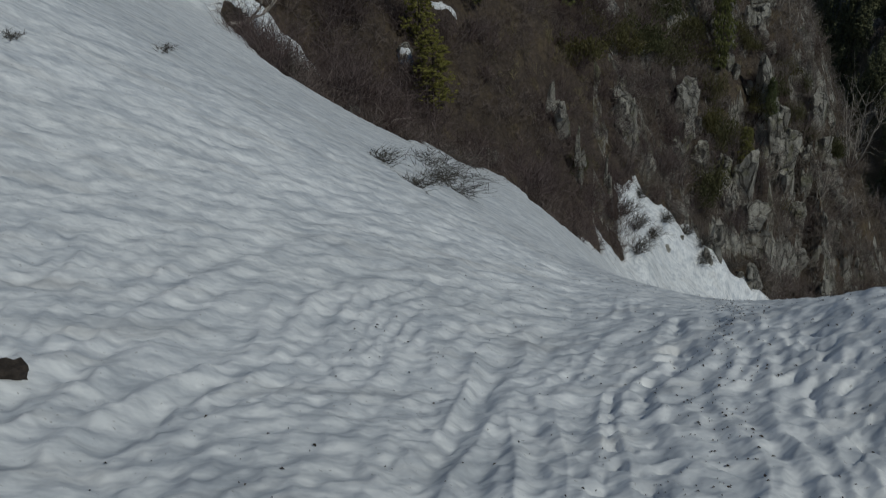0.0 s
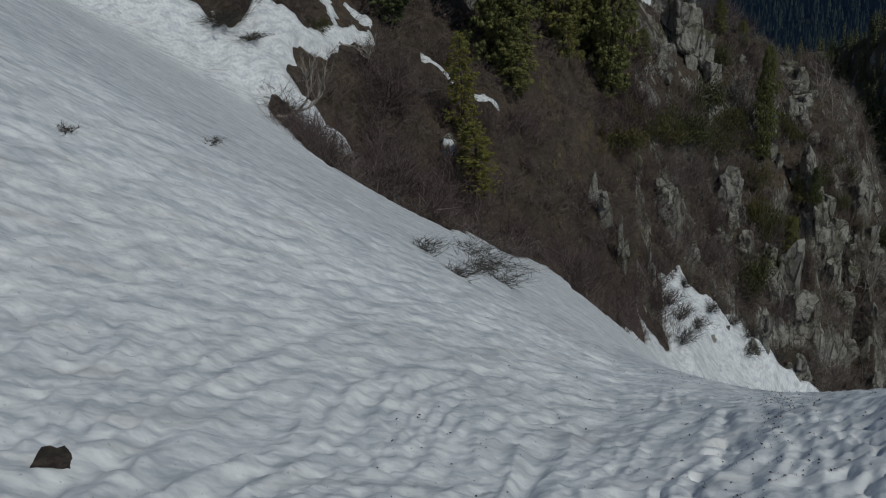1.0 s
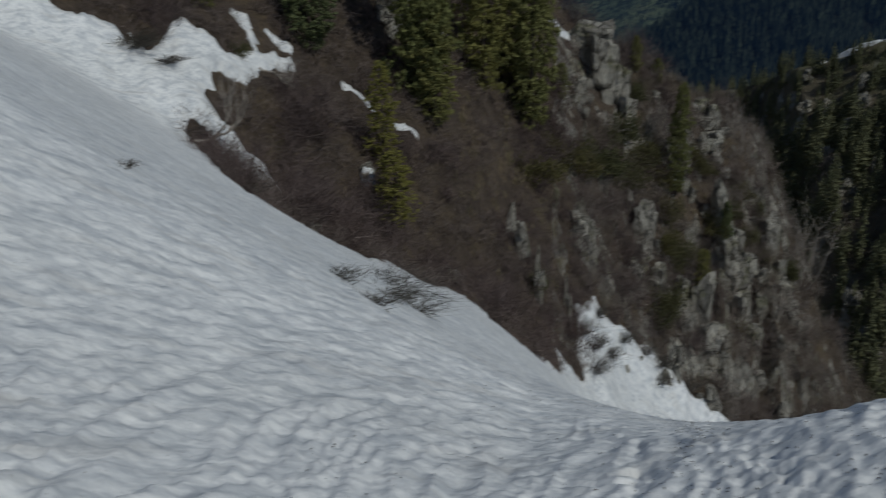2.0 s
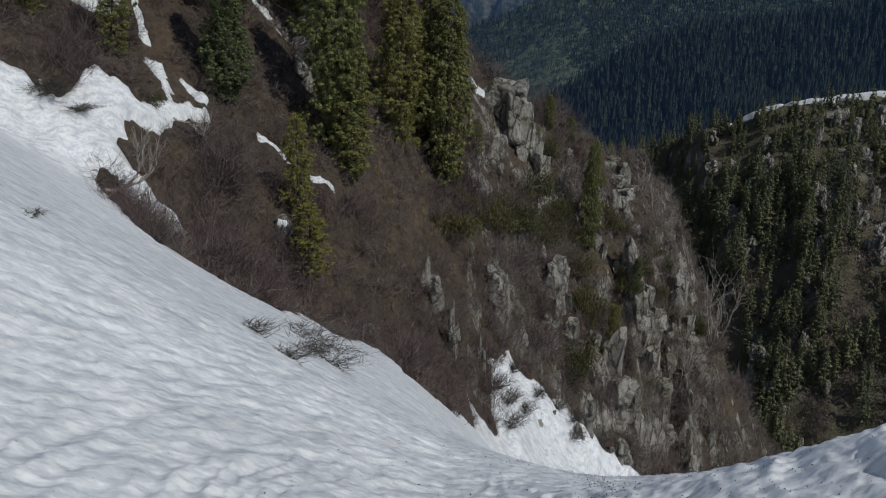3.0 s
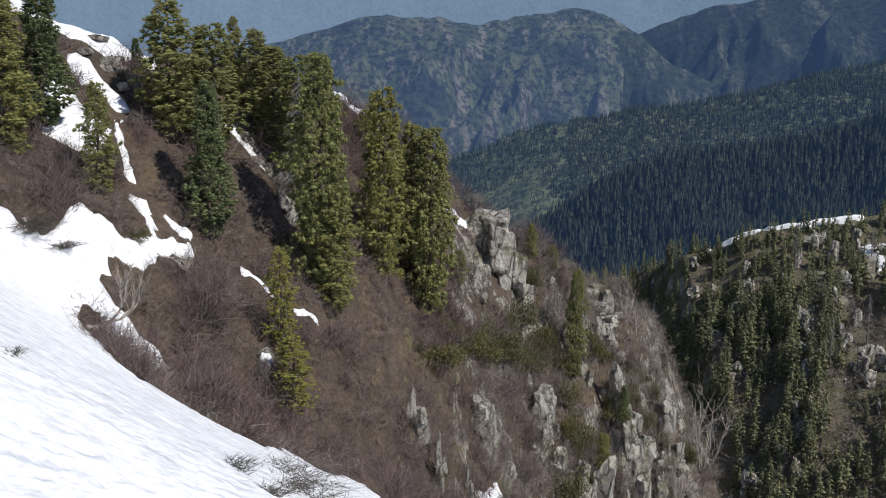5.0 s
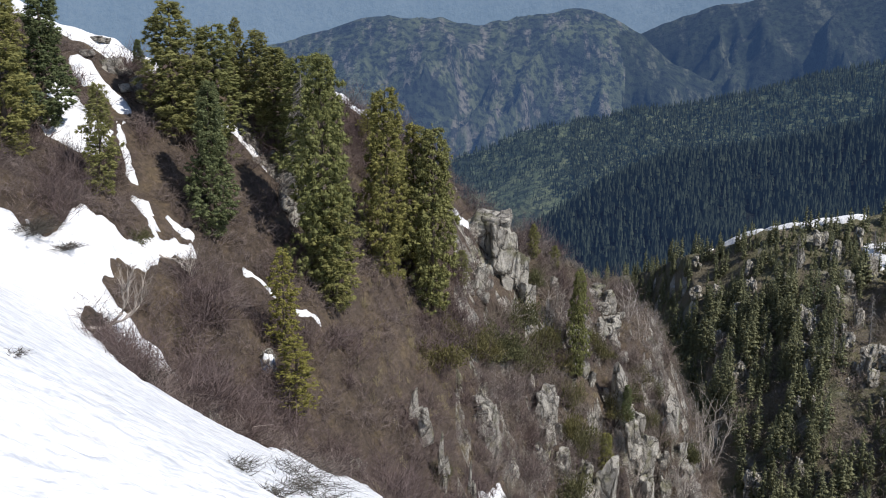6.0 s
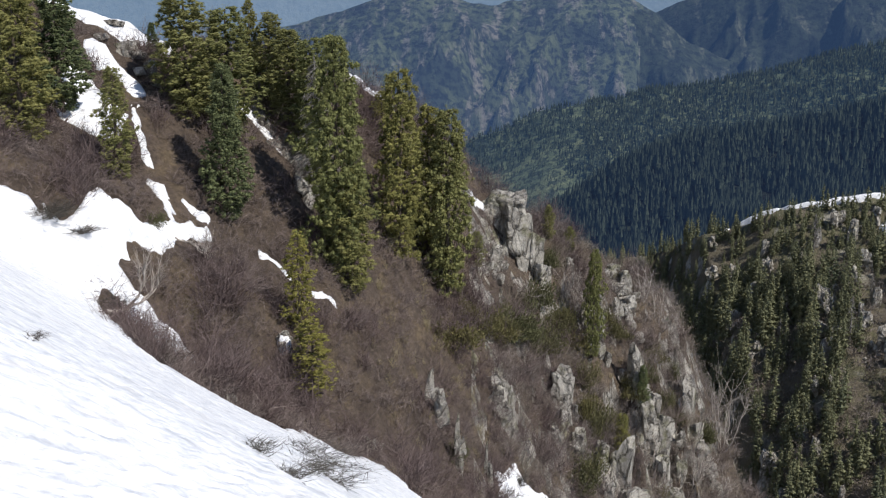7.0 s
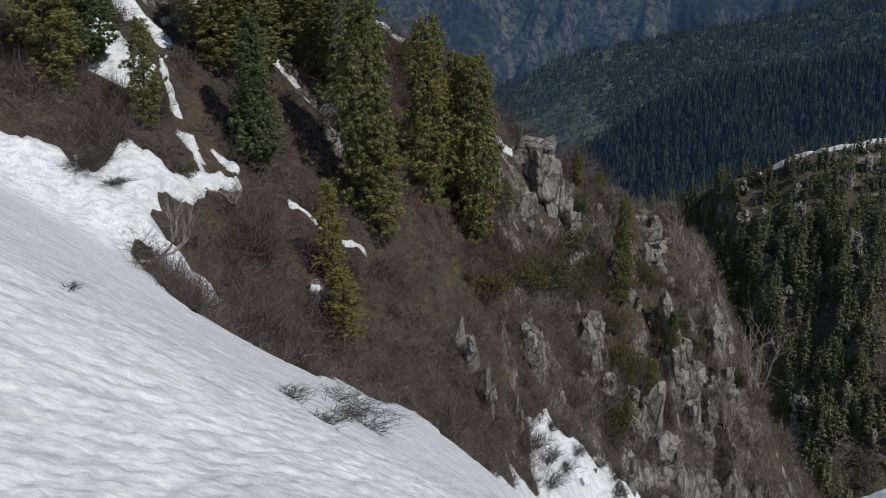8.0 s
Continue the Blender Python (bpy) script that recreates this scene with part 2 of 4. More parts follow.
def rock_material():
    m, n, l, b = material("lichened_rock", 0.9)
    p = place_of(n)
    f = noise_node(n, l, p, 0.9, 9, 0.70, (1.5, 1.5, 0.7))
    c = ramp(n, l, f, [(0.26, (0.15, 0.138, 0.122)), (0.42, (0.36, 0.343, 0.308)), (0.70, (0.50, 0.48, 0.44))])
    cracks = noise_node(n, l, p, 1.7, 10, 0.78, (1.2, 1.2, 0.8))
    warp = n.new("ShaderNodeVectorMath")
    warp.operation = "MULTIPLY_ADD"
    warp.inputs[1].default_value = (1.0, 1.0, 0.55)
    l.new(p, warp.inputs[0])
    l.new(noise_node(n, l, p, 1.3, 5, 0.7), warp.inputs[2])
    joints, faces = n.new("ShaderNodeTexVoronoi"), n.new("ShaderNodeTexVoronoi")
    joints.feature = "DISTANCE_TO_EDGE"
    for v in (joints, faces):
        v.inputs["Scale"].default_value = 1.0
        l.new(warp.outputs[0], v.inputs["Vector"])
    c = mix(n, l, 1.0, c, ramp(n, l, cracks, [(0.34, (0.34, 0.33, 0.32)), (0.44, (0.92, 0.92, 0.92)), (0.62, (1.12, 1.12, 1.1))]), "MULTIPLY")
    c = mix(n, l, 1.0, c, ramp(n, l, joints.outputs["Distance"], [(0.0, (0.25, 0.24, 0.23)), (0.035, (1, 1, 1))]), "MULTIPLY")
    c = mix(n, l, 1.0, c, ramp(n, l, faces.outputs["Color"], [(0.2, (0.85, 0.84, 0.83)), (0.8, (1.30, 1.29, 1.26))]), "MULTIPLY")
    moss = ramp(n, l, noise_node(n, l, p, 0.5, 7, 0.65), [(0.55, (0, 0, 0)), (0.66, (0.6, 0.6, 0.6))])
    c = mix(n, l, moss, c, (0.19, 0.19, 0.075))
    l.new(c, b.inputs["Base Color"])
    deep_joints = ramp(n, l, joints.outputs["Distance"], [(0.0, (0, 0, 0)), (0.12, (1, 1, 1))])
    bump(n, l, b, mix(n, l, 0.5, cracks, deep_joints), 1.0, 0.9)
    return m


def twig_material(name, a, c2, c3):
    m, n, l, b = material(name, 0.9)
    g = n.new("ShaderNodeNewGeometry")
    patch = noise_node(n, l, g.outputs["Position"], 0.22, 4, 0.6)
    c = ramp(n, l, g.outputs["Random Per Island"], [(0.0, a), (1.0, c2)])
    c = mix(n, l, ramp(n, l, patch, [(0.45, (0, 0, 0)), (0.62, (0.8, 0.8, 0.8))]), c, c3)
    l.new(c, b.inputs["Base Color"])
    return m


SNOW, SOIL, MIDSLOPE, ROCK = snow_material(), soil_material(), ridge_material(), rock_material()
# blue air haze is put into these far grounds as emission
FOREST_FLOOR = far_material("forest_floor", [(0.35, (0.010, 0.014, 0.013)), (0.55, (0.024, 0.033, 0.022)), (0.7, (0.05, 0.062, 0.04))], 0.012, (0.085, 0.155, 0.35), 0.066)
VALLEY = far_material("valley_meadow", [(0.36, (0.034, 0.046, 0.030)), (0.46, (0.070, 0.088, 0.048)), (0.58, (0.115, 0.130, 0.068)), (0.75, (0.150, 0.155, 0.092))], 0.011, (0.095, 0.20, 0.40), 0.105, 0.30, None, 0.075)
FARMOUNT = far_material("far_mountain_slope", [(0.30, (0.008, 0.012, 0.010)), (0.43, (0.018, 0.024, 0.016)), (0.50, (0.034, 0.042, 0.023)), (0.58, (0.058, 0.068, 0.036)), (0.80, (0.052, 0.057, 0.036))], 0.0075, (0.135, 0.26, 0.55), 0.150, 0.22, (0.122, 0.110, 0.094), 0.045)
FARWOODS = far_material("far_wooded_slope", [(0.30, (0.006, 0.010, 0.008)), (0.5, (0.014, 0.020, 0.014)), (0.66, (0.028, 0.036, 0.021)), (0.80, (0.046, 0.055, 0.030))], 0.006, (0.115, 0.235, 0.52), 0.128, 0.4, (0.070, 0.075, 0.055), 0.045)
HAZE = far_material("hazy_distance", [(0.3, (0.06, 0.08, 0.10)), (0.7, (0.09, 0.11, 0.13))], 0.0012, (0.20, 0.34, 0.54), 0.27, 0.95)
FIR = needle_material("fir_needles", (0.158, 0.162, 0.066), (0.215, 0.214, 0.086))
FIR_DARK = needle_material("dark_fir_needles", (0.105, 0.122, 0.062), (0.152, 0.168, 0.080))
FIR_YOUNG = needle_material("young_fir_needles", (0.180, 0.174, 0.052), (0.240, 0.226, 0.070))
FIR_RIDGE = needle_material("ridge_fir_needles", (0.138, 0.152, 0.098), (0.188, 0.198, 0.122))
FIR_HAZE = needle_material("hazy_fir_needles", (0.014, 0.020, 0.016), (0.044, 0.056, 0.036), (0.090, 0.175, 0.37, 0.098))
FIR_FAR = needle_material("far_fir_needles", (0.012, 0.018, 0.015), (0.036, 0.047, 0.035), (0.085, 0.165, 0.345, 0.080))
JUNIPER = needle_material("juniper_needles", (0.095, 0.095, 0.048), (0.155, 0.145, 0.075))
BARK = bark_material("fir_bark", (0.05, 0.04, 0.03), (0.13, 0.105, 0.08), 6)
PALE_BARK = bark_material("pale_birch_bark", (0.22, 0.19, 0.16), (0.52, 0.47, 0.42), 5)
TWIG = twig_material("bare_twigs", (0.085, 0.066, 0.058), (0.235, 0.192, 0.175), (0.160, 0.122, 0.106))
RED_TWIG = twig_material("purplish_twigs", (0.062, 0.044, 0.042), (0.190, 0.148, 0.140), (0.110, 0.078, 0.072))
STRAW = twig_material("dry_grass", (0.20, 0.165, 0.10), (0.36, 0.31, 0.20), (0.25, 0.21, 0.12))
GREY_TWIG = twig_material("grey_twigs", (0.120, 0.102, 0.090), (0.330, 0.285, 0.255), (0.215, 0.182, 0.138))
DARK_TWIG = twig_material("dark_twigs", (0.045, 0.040, 0.034), (0.13, 0.115, 0.10), (0.09, 0.085, 0.07))


# ---------------------------------------------------------------- mesh helpers
def mesh_from(name, verts, faces, mat, smooth=False):
    """A mesh from arrays; all faces have the same number of corners."""
    verts, faces = np.asarray(verts, np.float32), np.asarray(faces, np.int32)
    me = bpy.data.meshes.new(name)
    k = faces.shape[1]
    me.vertices.add(len(verts))
    me.vertices.foreach_set("co", verts.ravel())
    me.loops.add(faces.size)
    me.loops.foreach_set("vertex_index", faces.ravel())
    me.polygons.add(len(faces))
    me.polygons.foreach_set("loop_start", np.arange(0, faces.size, k, dtype=np.int32))
    me.polygons.foreach_set("use_smooth", np.full(len(faces), smooth))
    me.update(calc_edges=True)
    me.validate()
    me.materials.append(mat)
    return me


def part(name, me, parent, label=""):
    ob = new(name, me)
    ob.parent = parent
    return tagged(ob, label)


def empty(name, x, y, z=None, turn=0.0, size=(1, 1, 1)):
    ob = new(name)
    ob.empty_display_size = 0.2
    ob.matrix_basis = pose(x, y, float(land(x, y)) if z is None else z, 0, 0, turn) @ Matrix.Diagonal((*size, 1))
    return ob


def sheet(name, radii, angles, height, mat, keep=None, cliff=None, woods=None):
    """A sheet of ground on rings round the eye's place."""
    r, a = np.meshgrid(radii, np.radians(angles), indexing="ij")
    x, y = r * np.sin(a), r * np.cos(a)
    z = height(x, y)
    rows, cols = r.shape
    i = np.arange(rows * cols).reshape(rows, cols)
    quads = np.stack([i[:-1, :-1], i[:-1, 1:], i[1:, 1:], i[1:, :-1]], -1).reshape(-1, 4)
    if keep is not None:
        ok = keep(x, y).ravel()
        quads = quads[ok[quads].any(axis=1)]
        used = np.unique(quads)
        new_index = np.full(rows * cols, -1)
        new_index[used] = np.arange(len(used))
        quads = new_index[quads]
        v = np.stack([x.ravel(), y.ravel(), z.ravel()], 1)[used]
    else:
        v = np.stack([x.ravel(), y.ravel(), z.ravel()], 1)
    me = mesh_from(name, v, quads[:, ::-1], mat, True)
    if cliff:
        # bare rock where the ground is too steep for soil
        p = v[quads]
        nrm = np.cross(p[:, 2] - p[:, 0], p[:, 3] - p[:, 1])
        up = np.abs(nrm[:, 2]) / (np.linalg.norm(nrm, axis=1) + 1e-9)
        c = p.mean(axis=1)
        steep = (up + 0.16 * fbm(c[:, 0] / 2.2, c[:, 1] / 2.2, 3) < cliff[1]) & (c[:, 0] > 1)
        me.materials.append(cliff[0])
        me.polygons.foreach_set("material_index", steep.astype(np.int32))
        me.polygons.foreach_set("use_smooth", ~steep)
    if woods:
        # the part of the mountains that forest covers
        c = v[quads].mean(axis=1)
        me.materials.append(woods[0])
        me.polygons.foreach_set("material_index", woods[1](c[:, 0], c[:, 1]).astype(np.int32))
    return new(name, me)


FINE = np.concatenate([np.arange(-180, -44, 4.0), np.arange(-44, 34, 0.13), np.arange(34, 178, 4.0), [180.0]])

# ---------------------------------------------------------------- snow cover in plan
SNOW_EDGE = np.array([(-90, 20), (-34, 40), (-20.3, 45.6), (-19.3, 46.2), (-18.6, 46.2), (-18.0, 46.1), (-17.3, 46.7), (-17.1, 47.6), (-16.9, 48.6), (-16.3, 48.6),
                      (-15.5, 49.0), (-15.0, 48.6), (-14.3, 50.8), (-12.6, 51.9), (-13.8, 50.1), (-14.0, 48.5), (-15.5, 47.2), (-15.0, 46.7), (-15.4, 45.8), (-14.8, 45.4),
                      (-15.5, 43.3), (-14.8, 42.4), (-11.9, 36.6), (-10.2, 34.3), (-9.2, 34.6), (-7.7, 35.4), (-6.7, 35.6), (-6.1, 36.4), (-6.5, 40.2), (-5.7, 40.4),
                      (-4.3, 39.4), (-3.3, 46.1), (-1.9, 38.1), (-0.6, 40.0), (0.1, 45.3), (1.3, 55.4), (2.7, 57.4), (2.2, 59.6), (2.3, 62.0), (4.7, 64.8), (7.9, 67.5), (10.7, 69.6), (12.9, 69.9),
                      (20, 64), (45, 40), (70, -80), (-90, -80)], float)


def inside(x, y, poly):
    """Distance to the outline of a polygon in plan, positive inside."""
    shape = np.shape(x)
    x, y = np.ravel(x), np.ravel(y)
    best, odd = np.full(x.shape, 1e9), np.zeros(x.shape, bool)
    for (ax, ay), (bx, by) in zip(poly, np.roll(poly, -1, axis=0)):
        t = np.clip(((x - ax) * (bx - ax) + (y - ay) * (by - ay)) / ((bx - ax) ** 2 + (by - ay) ** 2), 0, 1)
        best = np.minimum(best, np.hypot(x - ax - t * (bx - ax), y - ay - t * (by - ay)))
        if ay != by:
            odd ^= ((ay > y) != (by > y)) & (x < (bx - ax) * (y - ay) / (by - ay) + ax)
    return np.where(odd, best, -best).reshape(shape)


def snow_depth(x, y):
    s = inside(x, y, SNOW_EDGE) + 0.45 * fbm(x / 1.3, y / 1.3, 3)
    return -0.35 + 0.75 * smoothstep(-0.3, 0.3, s)


def suncups(x, y):
    """Thawed hollows and the grooves between them, which run away from the eye."""
    u = 0.995 * x - 0.09 * y + 0.16 * vnoise(x / 0.9, y / 1.3)
    v = 0.09 * x + 0.995 * y
    r = np.hypot(x, y)
    grooves = 0.6 - 1.6 * np.abs(gnoise(u / 0.27, v / 2.0)) + 0.6 * gnoise(u / 0.6 + 4, v / 3.0)
    cups = 0.5 - 1.5 * np.abs(gnoise(u / 0.20, v / 0.25 + 7)) + 0.5 * gnoise(u / 0.10 + 3, v / 0.13)
    across, down = 0.615 * x - 0.788 * y + 0.25 * vnoise(x / 2.2, y / 2.2), 0.788 * x + 0.615 * y
    wide_cups = 0.6 - 1.7 * np.abs(gnoise(across / 0.26 + 3, down / 0.5))
    far_cups = 0.6 - 1.7 * np.abs(gnoise(across / 0.55 + 3, down / 1.7))
    big = fbm(x / 2.3 + 5, y / 3.1, 2)
    near_by, half = 1 - smoothstep(5, 12, r), 1 - smoothstep(10, 26, r)
    fade = 1 - smoothstep(22, 48, r)
    relief = near_by * (0.058 * grooves + 0.032 * cups) + half * (0.008 + 0.044 * (1 - near_by)) * wide_cups
    # icy dimples along two old tracks
    track = np.exp(-((u - 0.02) / 0.16) ** 2) + 0.8 * np.exp(-((u - 1.2) / 0.25) ** 2) + 0.5 * np.exp(-((u - 2.3) / 0.4) ** 2)
    relief = relief - near_by * 0.055 * track * smoothstep(0.10, 0.5, gnoise(u / 0.13 + 11, v / 0.17))
    return relief + (1 - half) * (0.25 + 0.75 * fade) * 0.08 * far_cups + 0.03 * big * (0.3 + 0.7 * fade)


def snow_height(x, y):
    return base(x, y) + snow_depth(x, y) + suncups(x, y)


# ---------------------------------------------------------------- ground, mountains, snow
near = np.concatenate([[0.002, 0.3], np.exp(np.arange(math.log(1.0), math.log(26), 0.05)), np.arange(26.5, 50, 0.5), np.arange(50, 106, 0.34), np.arange(106, 132, 0.6)])
tagged(sheet("ground", near, FINE, lambda x, y: base(x, y) - 0.25 * (1 - smoothstep(20, 26, np.hypot(x, y))), SOIL, cliff=(ROCK, 0.40)), "steep brown hillside of bare soil and dead grass", "hillside", kind="structure")
middle = np.concatenate([[131.5], np.arange(133, 300, 1.6), np.arange(302, 440, 3)])
tagged(sheet("ground_ridge", middle, FINE, land, MIDSLOPE, cliff=(ROCK, 0.30)), "rocky ridge slope with thin grass below the forest", "ridge", kind="structure")
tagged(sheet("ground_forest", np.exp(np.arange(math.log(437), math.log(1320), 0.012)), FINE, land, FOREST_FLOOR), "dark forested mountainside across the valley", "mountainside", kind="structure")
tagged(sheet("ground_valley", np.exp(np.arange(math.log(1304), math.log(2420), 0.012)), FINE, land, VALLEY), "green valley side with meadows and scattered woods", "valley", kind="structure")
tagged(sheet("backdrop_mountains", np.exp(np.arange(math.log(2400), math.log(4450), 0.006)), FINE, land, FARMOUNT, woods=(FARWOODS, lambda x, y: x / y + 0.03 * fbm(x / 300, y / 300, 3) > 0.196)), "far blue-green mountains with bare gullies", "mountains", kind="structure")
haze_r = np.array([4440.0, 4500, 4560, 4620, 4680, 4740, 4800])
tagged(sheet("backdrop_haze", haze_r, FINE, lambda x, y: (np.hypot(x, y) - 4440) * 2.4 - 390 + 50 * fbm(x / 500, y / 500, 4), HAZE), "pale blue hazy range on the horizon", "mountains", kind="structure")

snow_r = np.concatenate([[0.002, 0.3, 0.6], np.exp(np.arange(math.log(0.9), math.log(12), 0.0075)), np.exp(np.arange(math.log(12.05), math.log(30), 0.0125)), np.arange(30, 84, 0.28)])
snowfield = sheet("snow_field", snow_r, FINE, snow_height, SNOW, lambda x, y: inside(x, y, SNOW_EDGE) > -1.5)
tagged(snowfield, "steep field of old sun-cupped snow", "snow", kind="structure")

# ---------------------------------------------------------------- builders of things
def join(pieces):
    """Several (verts, faces) as one."""
    vs, fs, k = [], [], 0
    for v, f in pieces:
        vs.append(np.asarray(v, float))
        fs.append(np.asarray(f, int) + k)
        k += len(v)
    return np.concatenate(vs), np.concatenate(fs)


def limb(points, r0, r1, sides=5):
    """A tapering tube along points, in triangles."""
    p = np.asarray(points, float)
    n = len(p)
    t = np.gradient(p, axis=0)
    t /= np.linalg.norm(t, axis=1)[:, None] + 1e-9
    ref = np.where(np.abs(t[:, 2:3]) < 0.9, np.array([[0, 0, 1.0]]), np.array([[1.0, 0, 0]]))
    u = np.cross(t, ref)
    u /= np.linalg.norm(u, axis=1)[:, None]
    w = np.cross(t, u)
    a = np.linspace(0, 2 * np.pi, sides, endpoint=False)
    r = np.linspace(r0, r1, n)[:, None, None]
    v = p[:, None, :] + r * (np.cos(a)[None, :, None] * u[:, None, :] + np.sin(a)[None, :, None] * w[:, None, :])
    i = np.arange(n * sides).reshape(n, sides)
    j = np.roll(i, -1, axis=1)
    f = np.concatenate([np.stack([i[:-1], j[:-1], j[1:]], -1).reshape(-1, 3), np.stack([i[:-1], j[1:], i[1:]], -1).reshape(-1, 3)])
    return v.reshape(-1, 3), f


def sprays(rs, centre, way, length, width):
    """Small pointed sprays of needles, each a folded rhombus: arrays of places, directions and sizes."""
    n = len(centre)
    side = np.cross(way, rs.normal(size=(n, 3)))
    side /= np.linalg.norm(side, axis=1)[:, None] + 1e-9
    up = np.cross(side, way)
    length, width = np.reshape(length, (-1, 1)), np.reshape(width, (-1, 1))
    a, b = centre, centre + way * length
    m = centre + way * length * 0.45
    v = np.stack([a, m + side * width + up * width * 0.3, b, m - side * width + up * width * 0.3], 1).reshape(-1, 3)
    i = np.arange(n)[:, None] * 4
    return v, np.concatenate([i + [0, 1, 2], i + [0, 2, 3]])


G = (1 + 5 ** 0.5) / 2
ICO = np.array([(-1, G, 0), (1, G, 0), (-1, -G, 0), (1, -G, 0), (0, -1, G), (0, 1, G), (0, -1, -G), (0, 1, -G), (G, 0, -1), (G, 0, 1), (-G, 0, -1), (-G, 0, 1)]) / math.hypot(1, G)
ICO_TRI = np.array([(0, 11, 5), (0, 5, 1), (0, 1, 7), (0, 7, 10), (0, 10, 11), (1, 5, 9), (5, 11, 4), (11, 10, 2), (10, 7, 6), (7, 1, 8), (3, 9, 4), (3, 4, 2), (3, 2, 6), (3, 6, 8), (3, 8, 9), (4, 9, 5), (2, 4, 11), (6, 2, 10), (8, 6, 7), (9, 8, 1)])


OCTA = np.array([(1, 0, 0), (0, 1, 0), (-1, 0, 0), (0, -1, 0), (0, 0, 1), (0, 0, -1.0)])
OCTA_TRI = np.array([(0, 1, 4), (1, 2, 4), (2, 3, 4), (3, 0, 4), (1, 0, 5), (2, 1, 5), (3, 2, 5), (0, 3, 5)])


def lumps(rs, mid, size, flat=0.9, solid=ICO, tri=ICO_TRI):
    """The close, dark inside of clumps of needles: rough little solids."""
    k = len(solid)
    v = mid[:, None, :] + solid[None] * size[:, None, None] * np.array([1.0, 1.0, flat]) * (0.5 + 0.75 * rs.rand(len(mid), k, 1))
    return v.reshape(-1, 3), (np.arange(len(mid))[:, None, None] * k + tri[None]).reshape(-1, 3)


def fir_crown(seed, boughs, per, tip=0.16, wide=1.0, ragged=0.35, pointed=0.0):
    """The crown of a fir 10 m high and about 3 m across: separate heavy boughs, each a hanging pad of close clumps with its tip
    turned up, and dark hollows between them. pointed: 0 for a blunt old top, 1 for a young spire."""
    rs = np.random.RandomState(seed)
    zb = 0.35 + 9.3 * ((np.arange(boughs) + rs.rand(boughs)) / boughs) ** 0.92
    blunt = np.minimum(1.0, (10.2 - zb) / 3.4) ** 0.62
    spire = np.clip((10.2 - zb) / 8.6, 0, 1) ** 0.85
    prof = (blunt * (1 - pointed) + spire * pointed) * np.minimum(1.0, 0.46 + zb / 4.6)
    az = np.arange(boughs) * 2.4 + rs.normal(size=boughs) * 0.45
    lobes = 0.84 + 0.22 * np.sin(1.3 * zb + 2.0 * np.sin(az + seed) + seed) + 0.12 * np.sin(3.1 * zb + 1.5 * np.cos(az + 2 * seed))
    reach = 1.55 * wide * prof * (1 - ragged + 1.5 * ragged * rs.rand(boughs)) * lobes + 0.14
    clumps = 8
    k = np.repeat(np.arange(boughs), clumps)
    s = 0.25 + 0.75 * rs.rand(len(k)) ** 0.6
    out = np.stack([np.cos(az), np.sin(az), 0 * az], 1)
    across = np.stack([-np.sin(az), np.cos(az), 0 * az], 1)
    spread = 0.24 * reach[k] * np.sin(np.pi * np.clip(s, 0.15, 0.92)) + 0.05
    mid = out[k] * (reach[k] * s)[:, None] + across[k] * (rs.normal(size=len(k)) * spread)[:, None]
    hang = rs.rand(len(k)) ** 2
    mid[:, 2] += zb[k] + 0.22 - 0.62 * reach[k] * s ** 1.5 + 0.26 * reach[k] * s ** 5 - 0.34 * hang * np.minimum(1, reach[k])
    size = (0.09 + 0.10 * rs.rand(len(k))) * (0.5 + 0.5 * np.minimum(1, prof[k]))
    j = np.repeat(np.arange(len(k)), per)
    d = rs.normal(size=(len(j), 3)) + np.array([0, 0, 0.3]) + out[k[j]] * 0.4
    d /= np.linalg.norm(d, axis=1)[:, None]
    c = mid[j] + d * size[j][:, None] * (0.5 + 0.5 * rs.rand(len(j), 1))
    way = d * 0.55 + out[k[j]] * 0.5 + np.array([0, 0, -0.60]) + rs.normal(size=(len(j), 3)) * 0.35
    way /= np.linalg.norm(way, axis=1)[:, None]
    lead = np.stack([rs.normal(size=40) * 0.07, rs.normal(size=40) * 0.07, 9.0 + rs.rand(40) * 0.9], 1)
    lead_way = rs.normal(size=(40, 3)) * 0.6 + np.array([0, 0, 0.8])
    lead_way /= np.linalg.norm(lead_way, axis=1)[:, None]
    c, way = np.concatenate([c, lead]), np.concatenate([way, lead_way])
    return join([sprays(rs, c, way, tip * (0.6 + 0.8 * rs.rand(len(c))), tip * 0.105 * (0.7 + 0.6 * rs.rand(len(c)))), lumps(rs, mid, size * 1.05, 0.9, OCTA, OCTA_TRI)])


def fir_meshes(seed, boughs, per, mat, tip=0.28, wide=1.0, ragged=0.35, pointed=0.0):
    crown = mesh_from("crown", *fir_crown(seed, boughs, per, tip, wide, ragged, pointed), mat)
    rs = np.random.RandomState(seed + 50)
    z = np.linspace(-0.6, 9.6, 9)
    pts = np.stack([0.06 * np.sin(z + seed), 0.05 * np.cos(1.3 * z), z], 1)
    dead = []
    for k in range(10):
        h, a = 0.4 + 2.2 * rs.rand(), rs.rand() * 6.28
        e = 0.5 + 0.7 * rs.rand()
        dead.append(limb([(0, 0, h), (e * 0.5 * math.cos(a), e * 0.5 * math.sin(a), h - 0.05), (e * math.cos(a), e * math.sin(a), h - 0.3)], 0.03, 0.008, 3))
    trunk = mesh_from("trunk", *join([limb(pts, 0.17, 0.03, 7)] + dead), BARK, True)
    return trunk, crown


